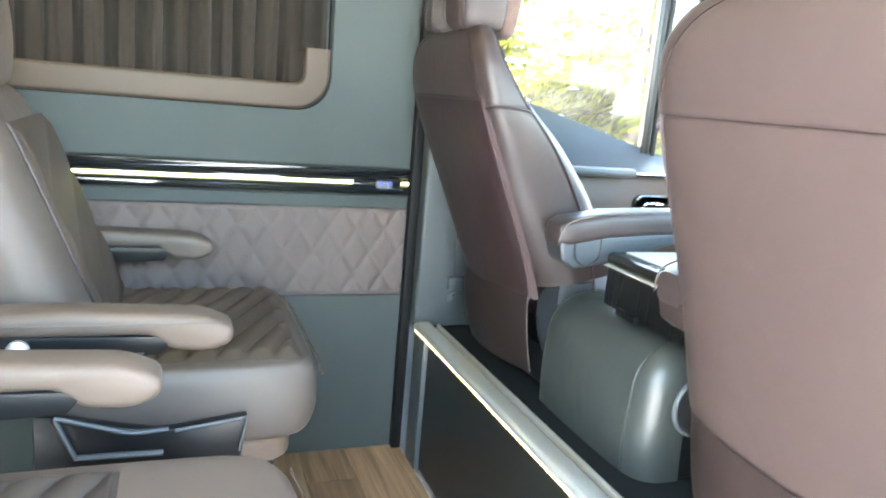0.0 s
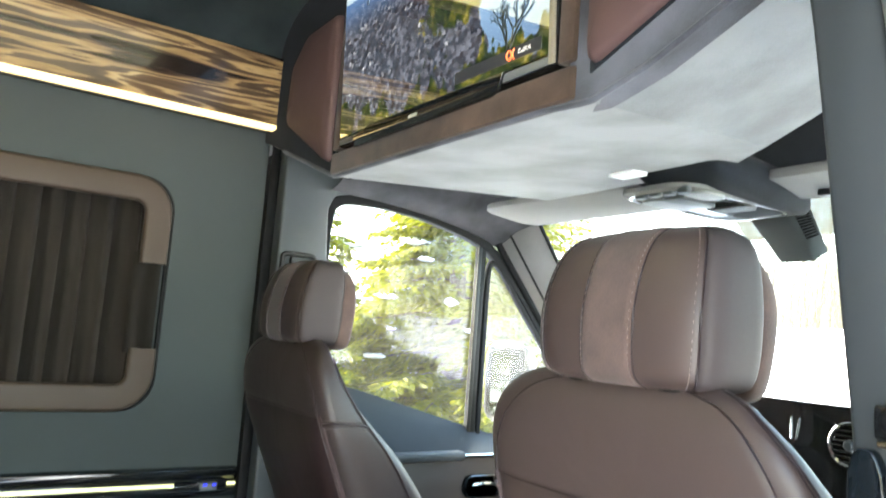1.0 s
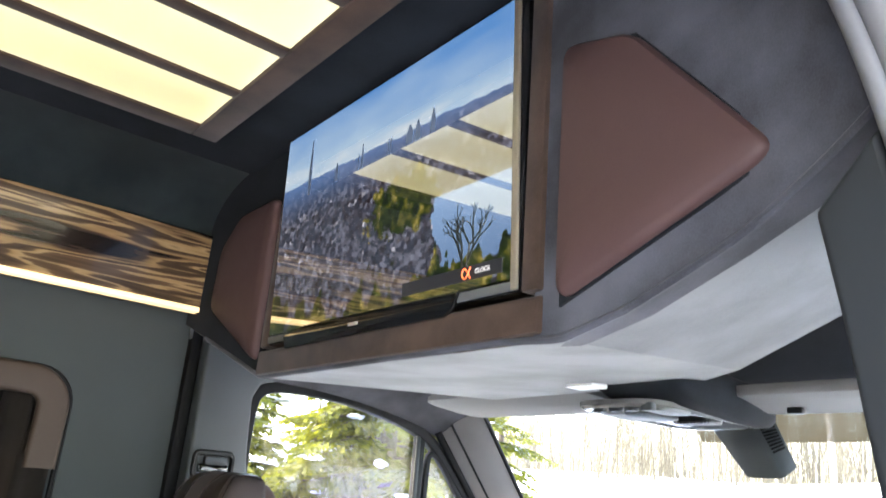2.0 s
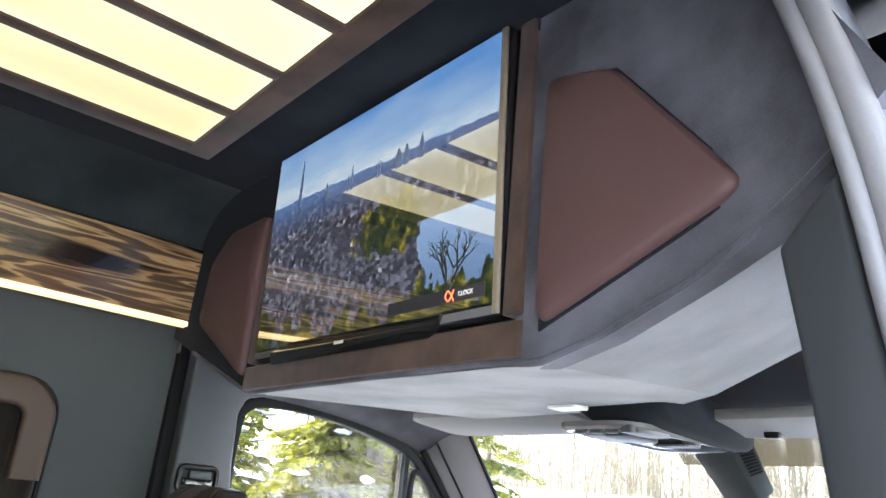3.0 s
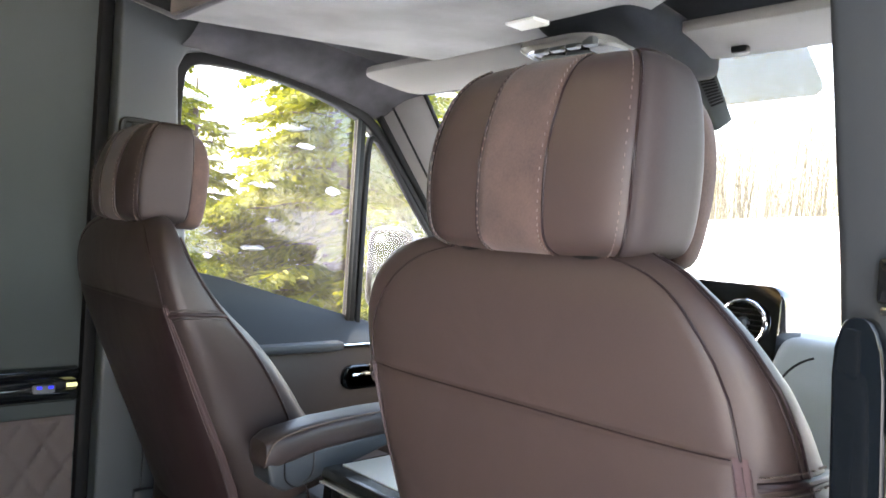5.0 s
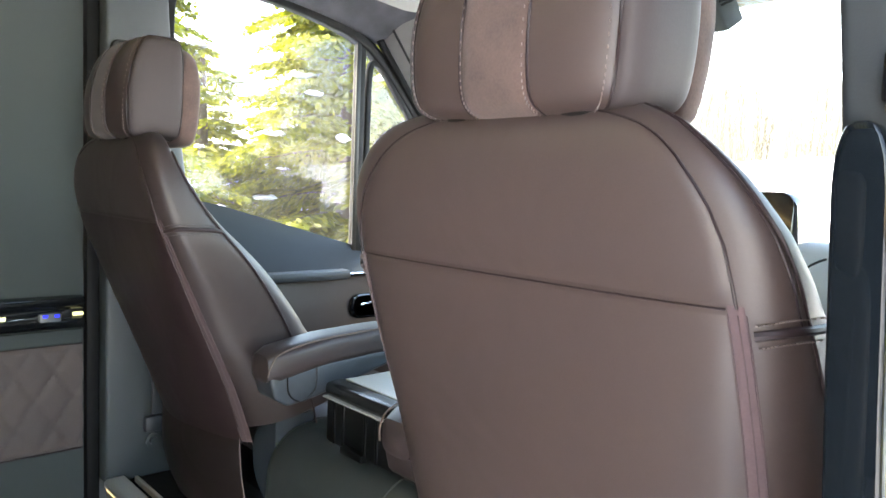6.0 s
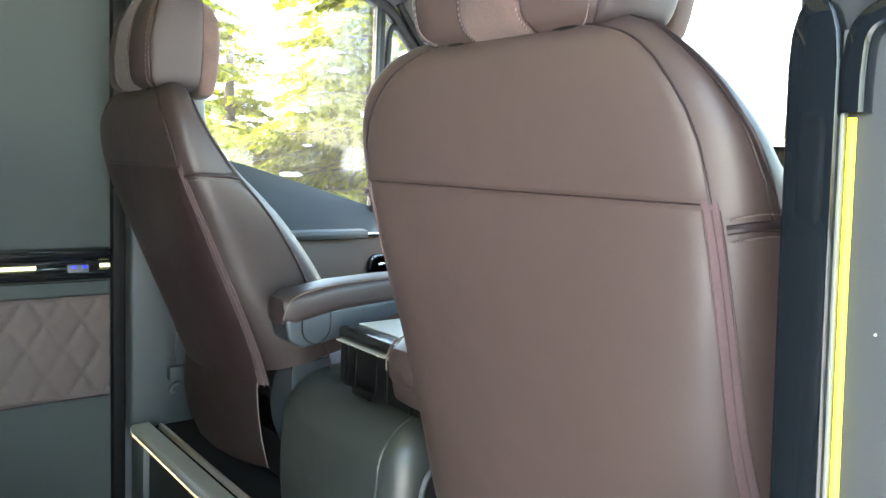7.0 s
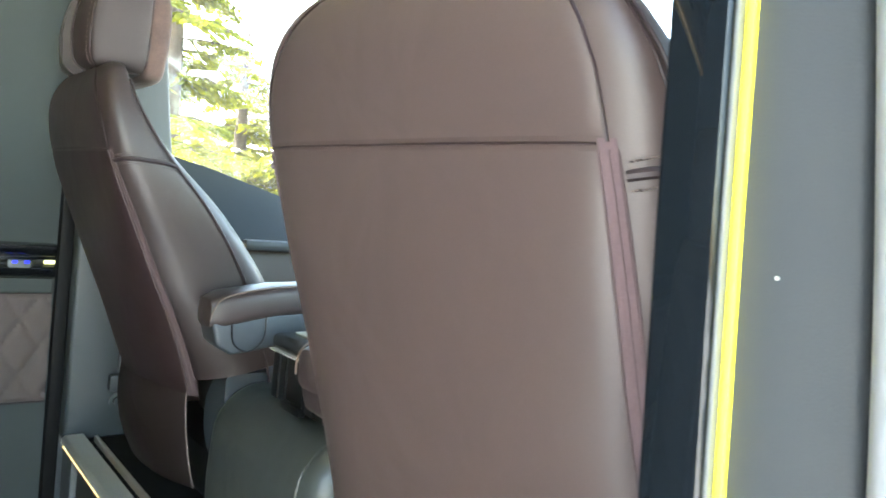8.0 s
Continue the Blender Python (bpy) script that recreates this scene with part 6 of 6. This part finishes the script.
spruce(-5.7, 4.0, 5.4, 3, 2.0, 1.6)
spruce(-5.3, 1.6, 4.6, 4, 1.2, 1.2)
spruce(-6.9, 2.9, 3.3, 6, 1.5, 1.2, "low young spruce between taller ones")
spruce(-8.0, 3.4, 2.9, 41, 1.6, 1.2, "low young spruce between taller ones")
spruce(-8.8, 4.9, 3.1, 42, 1.7, 1.1, "low young spruce between taller ones")
spruce(-7.4, 5.4, 6.4, 5, 2.3)
spruce(-8.6, 7.8, 6.0, 43, 1.9, 0.9)
spruce(-10.5, 7.6, 7.5, 8, 2.6, 0.7)
spruce(-14.5, 14.0, 6.0, 11, 2.0, 0.7)
spruce(-13.5, 9.0, 9.0, 14, 2.6, 0.6)
# Two unseen spruces at left rear for the mirror; the nearer also blocks sun
spruce(-6.3, -4.6, 8.5, 17, 2.6, 0.7)
spruce(-3.6, -9.0, 7.5, 19, 2.4, 0.7)
# Unseen spruces added to cut daylight through the door; a reflection suggests trees
for k, (x, y, h) in enumerate(((6.5, -6.5, 7.5), (7.2, -3.4, 8.5), (7.8, -0.6, 7.0), (12.0, 7.5, 7.0))):
    spruce(x, y, h, 31 + k, 2.6, 0.55, "unseen dark green spruce across from the open door")


def bare_wood(count, seed, where, h0, h1, wide, twigs):
    """A thicket of bare stems and twigs, far off."""
    rnd = random.Random(seed)
    verts, faces = [], []
    for _ in range(count):
        x, y = where(rnd)
        h = rnd.uniform(h0, h1)
        lean = Vector((rnd.uniform(-0.12, 0.12), rnd.uniform(-0.12, 0.12), 1))
        base = Vector((x, y, rise(x, y) - 0.3))
        r = 0.005 * h + 0.01
        tip = base + lean * h
        for a in (0.3, 2.4, 4.5):
            e = Vector((math.cos(a), math.sin(a), 0)) * r
            f = Vector((math.cos(a + 2.1), math.sin(a + 2.1), 0)) * r
            faces.append((len(verts), len(verts) + 1, len(verts) + 2))
            verts += [base + e, base + f, tip]
        for k in range(twigs):
            s = rnd.uniform(0.08, 0.95)
            a = rnd.uniform(0, 2 * math.pi)
            ln = h * 0.42 * (1.15 - s) * rnd.uniform(0.5, 1.2)
            p = base + lean * h * s
            q = p + Vector((math.cos(a) * ln * 0.7, math.sin(a) * ln * 0.7, ln * rnd.uniform(0.4, 1.0)))
            e = Vector((math.sin(a), -math.cos(a), rnd.uniform(-0.6, 0.6))) * wide
            faces.append((len(verts), len(verts) + 1, len(verts) + 2))
            verts += [p - e, p + e, q]
    me = bpy.data.meshes.new("twigs")
    me.from_pydata([tuple(v) for v in verts], [], faces)
    bm = bmesh.new()
    bm.from_mesh(me)
    bpy.data.meshes.remove(me)
    return bm


# Slightly paler than the near twigs: distance haze put into the colour
FARTWIGS = mat("hazed_far_twigs", (0.085, 0.076, 0.050), 0.9, grain=3, bump=0.0, vary=0.3)
CLUMPS = [(-30, 30), (-26.5, 27), (-23, 33), (-19.5, 26), (-17.5, 31), (-14, 28), (-12.5, 34), (-9.0, 27), (-11.0, 26), (-10.2, 29), (-12.8, 27), (-7.8, 31), (-3.5, 30), (1.0, 27), (6.0, 32)]


def in_clump(r):
    """A place near one of the clumps of bushes."""
    x, y = r.choice(CLUMPS)
    return x + r.gauss(0, 1.1), y + r.gauss(0, 1.6)


single("bare_thicket", bare_wood(350, 21, in_clump, 1.6, 6.5, 0.010, 30), TWIGS, "pale bare bushes and young trees across the snow", "thicket", kind="stuff", flat=True)
single("far_wood", bare_wood(520, 22, lambda r: (r.uniform(-75, 25), r.uniform(46, 70)), 5.0, 13.0, 0.035, 34), FARTWIGS, "distant bare wood beyond the clearing, paled as by haze", "wood", kind="stuff", flat=True)
single("wood_behind", bare_wood(400, 23, lambda r: (lambda a, d: (d * math.cos(a), d * math.sin(a)))(r.uniform(math.pi, 2.2 * math.pi), r.uniform(40, 70)), 6.0, 12.0, 0.05, 36), BARK, "distant bare wood behind the clearing", "wood", kind="stuff", flat=True)
pole = thing("pole", (-8.6, 21.0, 0.9), "pale slender pole standing in the snow", "pole")
part("shaft", loft([[(-8.6 + r * math.cos(a), 21.0 + r * math.sin(a), z) for a in [2 * math.pi * k / 10 for k in range(10)]] for z, r in ((0.7, 0.09), (4.4, 0.07))]), LINER, pole)
hut = thing("hut", (-13.0, 7.0, GZ), "low red-brown wooden hut behind the spruces", "hut")
part("walls", box(-15.0, -12.0, 5.2, 8.2, GZ, GZ + 2.0, 0.02), HUTRED, hut)
part("roof", prism([(5.0, GZ + 2.0), (8.4, GZ + 2.0), (6.7, GZ + 2.9)], "x", -15.2, -11.8), SNOW, hut, "snow-covered roof")

# wing mirror on the cab door
MC = Vector((-1.12, 1.07, 0.995))
mir = thing("wing_mirror", (-1.12, 1.08, 0.89), "black wing mirror on the cab door", "mirror")


def facing(bm):
    return spun(bm, MC, 0, 0, 18)


part("shell", facing(loft([[(MC.x + a * s, y, MC.z + b * s) for a, b in rounded(0.088, 0.14, 0.045, 5)] for y, s in ((1.062, 0.97), (1.066, 1.0), (1.10, 0.98), (1.14, 0.8), (1.155, 0.5))])), BLACK, mir)
part("glass", facing(loft([[(MC.x + a * s, y, MC.z + b * s) for a, b in rounded(0.076, 0.128, 0.038, 5)] for y, s in ((1.0585, 1.0), (1.0605, 1.0))])), mat("mirror_silver", (0.06, 0.065, 0.06), 0.02, 1.0, grain=10, bump=0, vary=0.01), mir, "mirror glass")
part("rim", facing(tube([(MC.x + a, 1.058, MC.z + b) for a, b in rounded(0.083, 0.136, 0.044, 5)], 0.010, 8, True, (0, 1, 0))), BLACK, mir, "black rim")
part("arm", box(-1.05, -0.88, 1.08, 1.12, 0.87, 0.92, 0.015), BLACK, mir, "black arm")
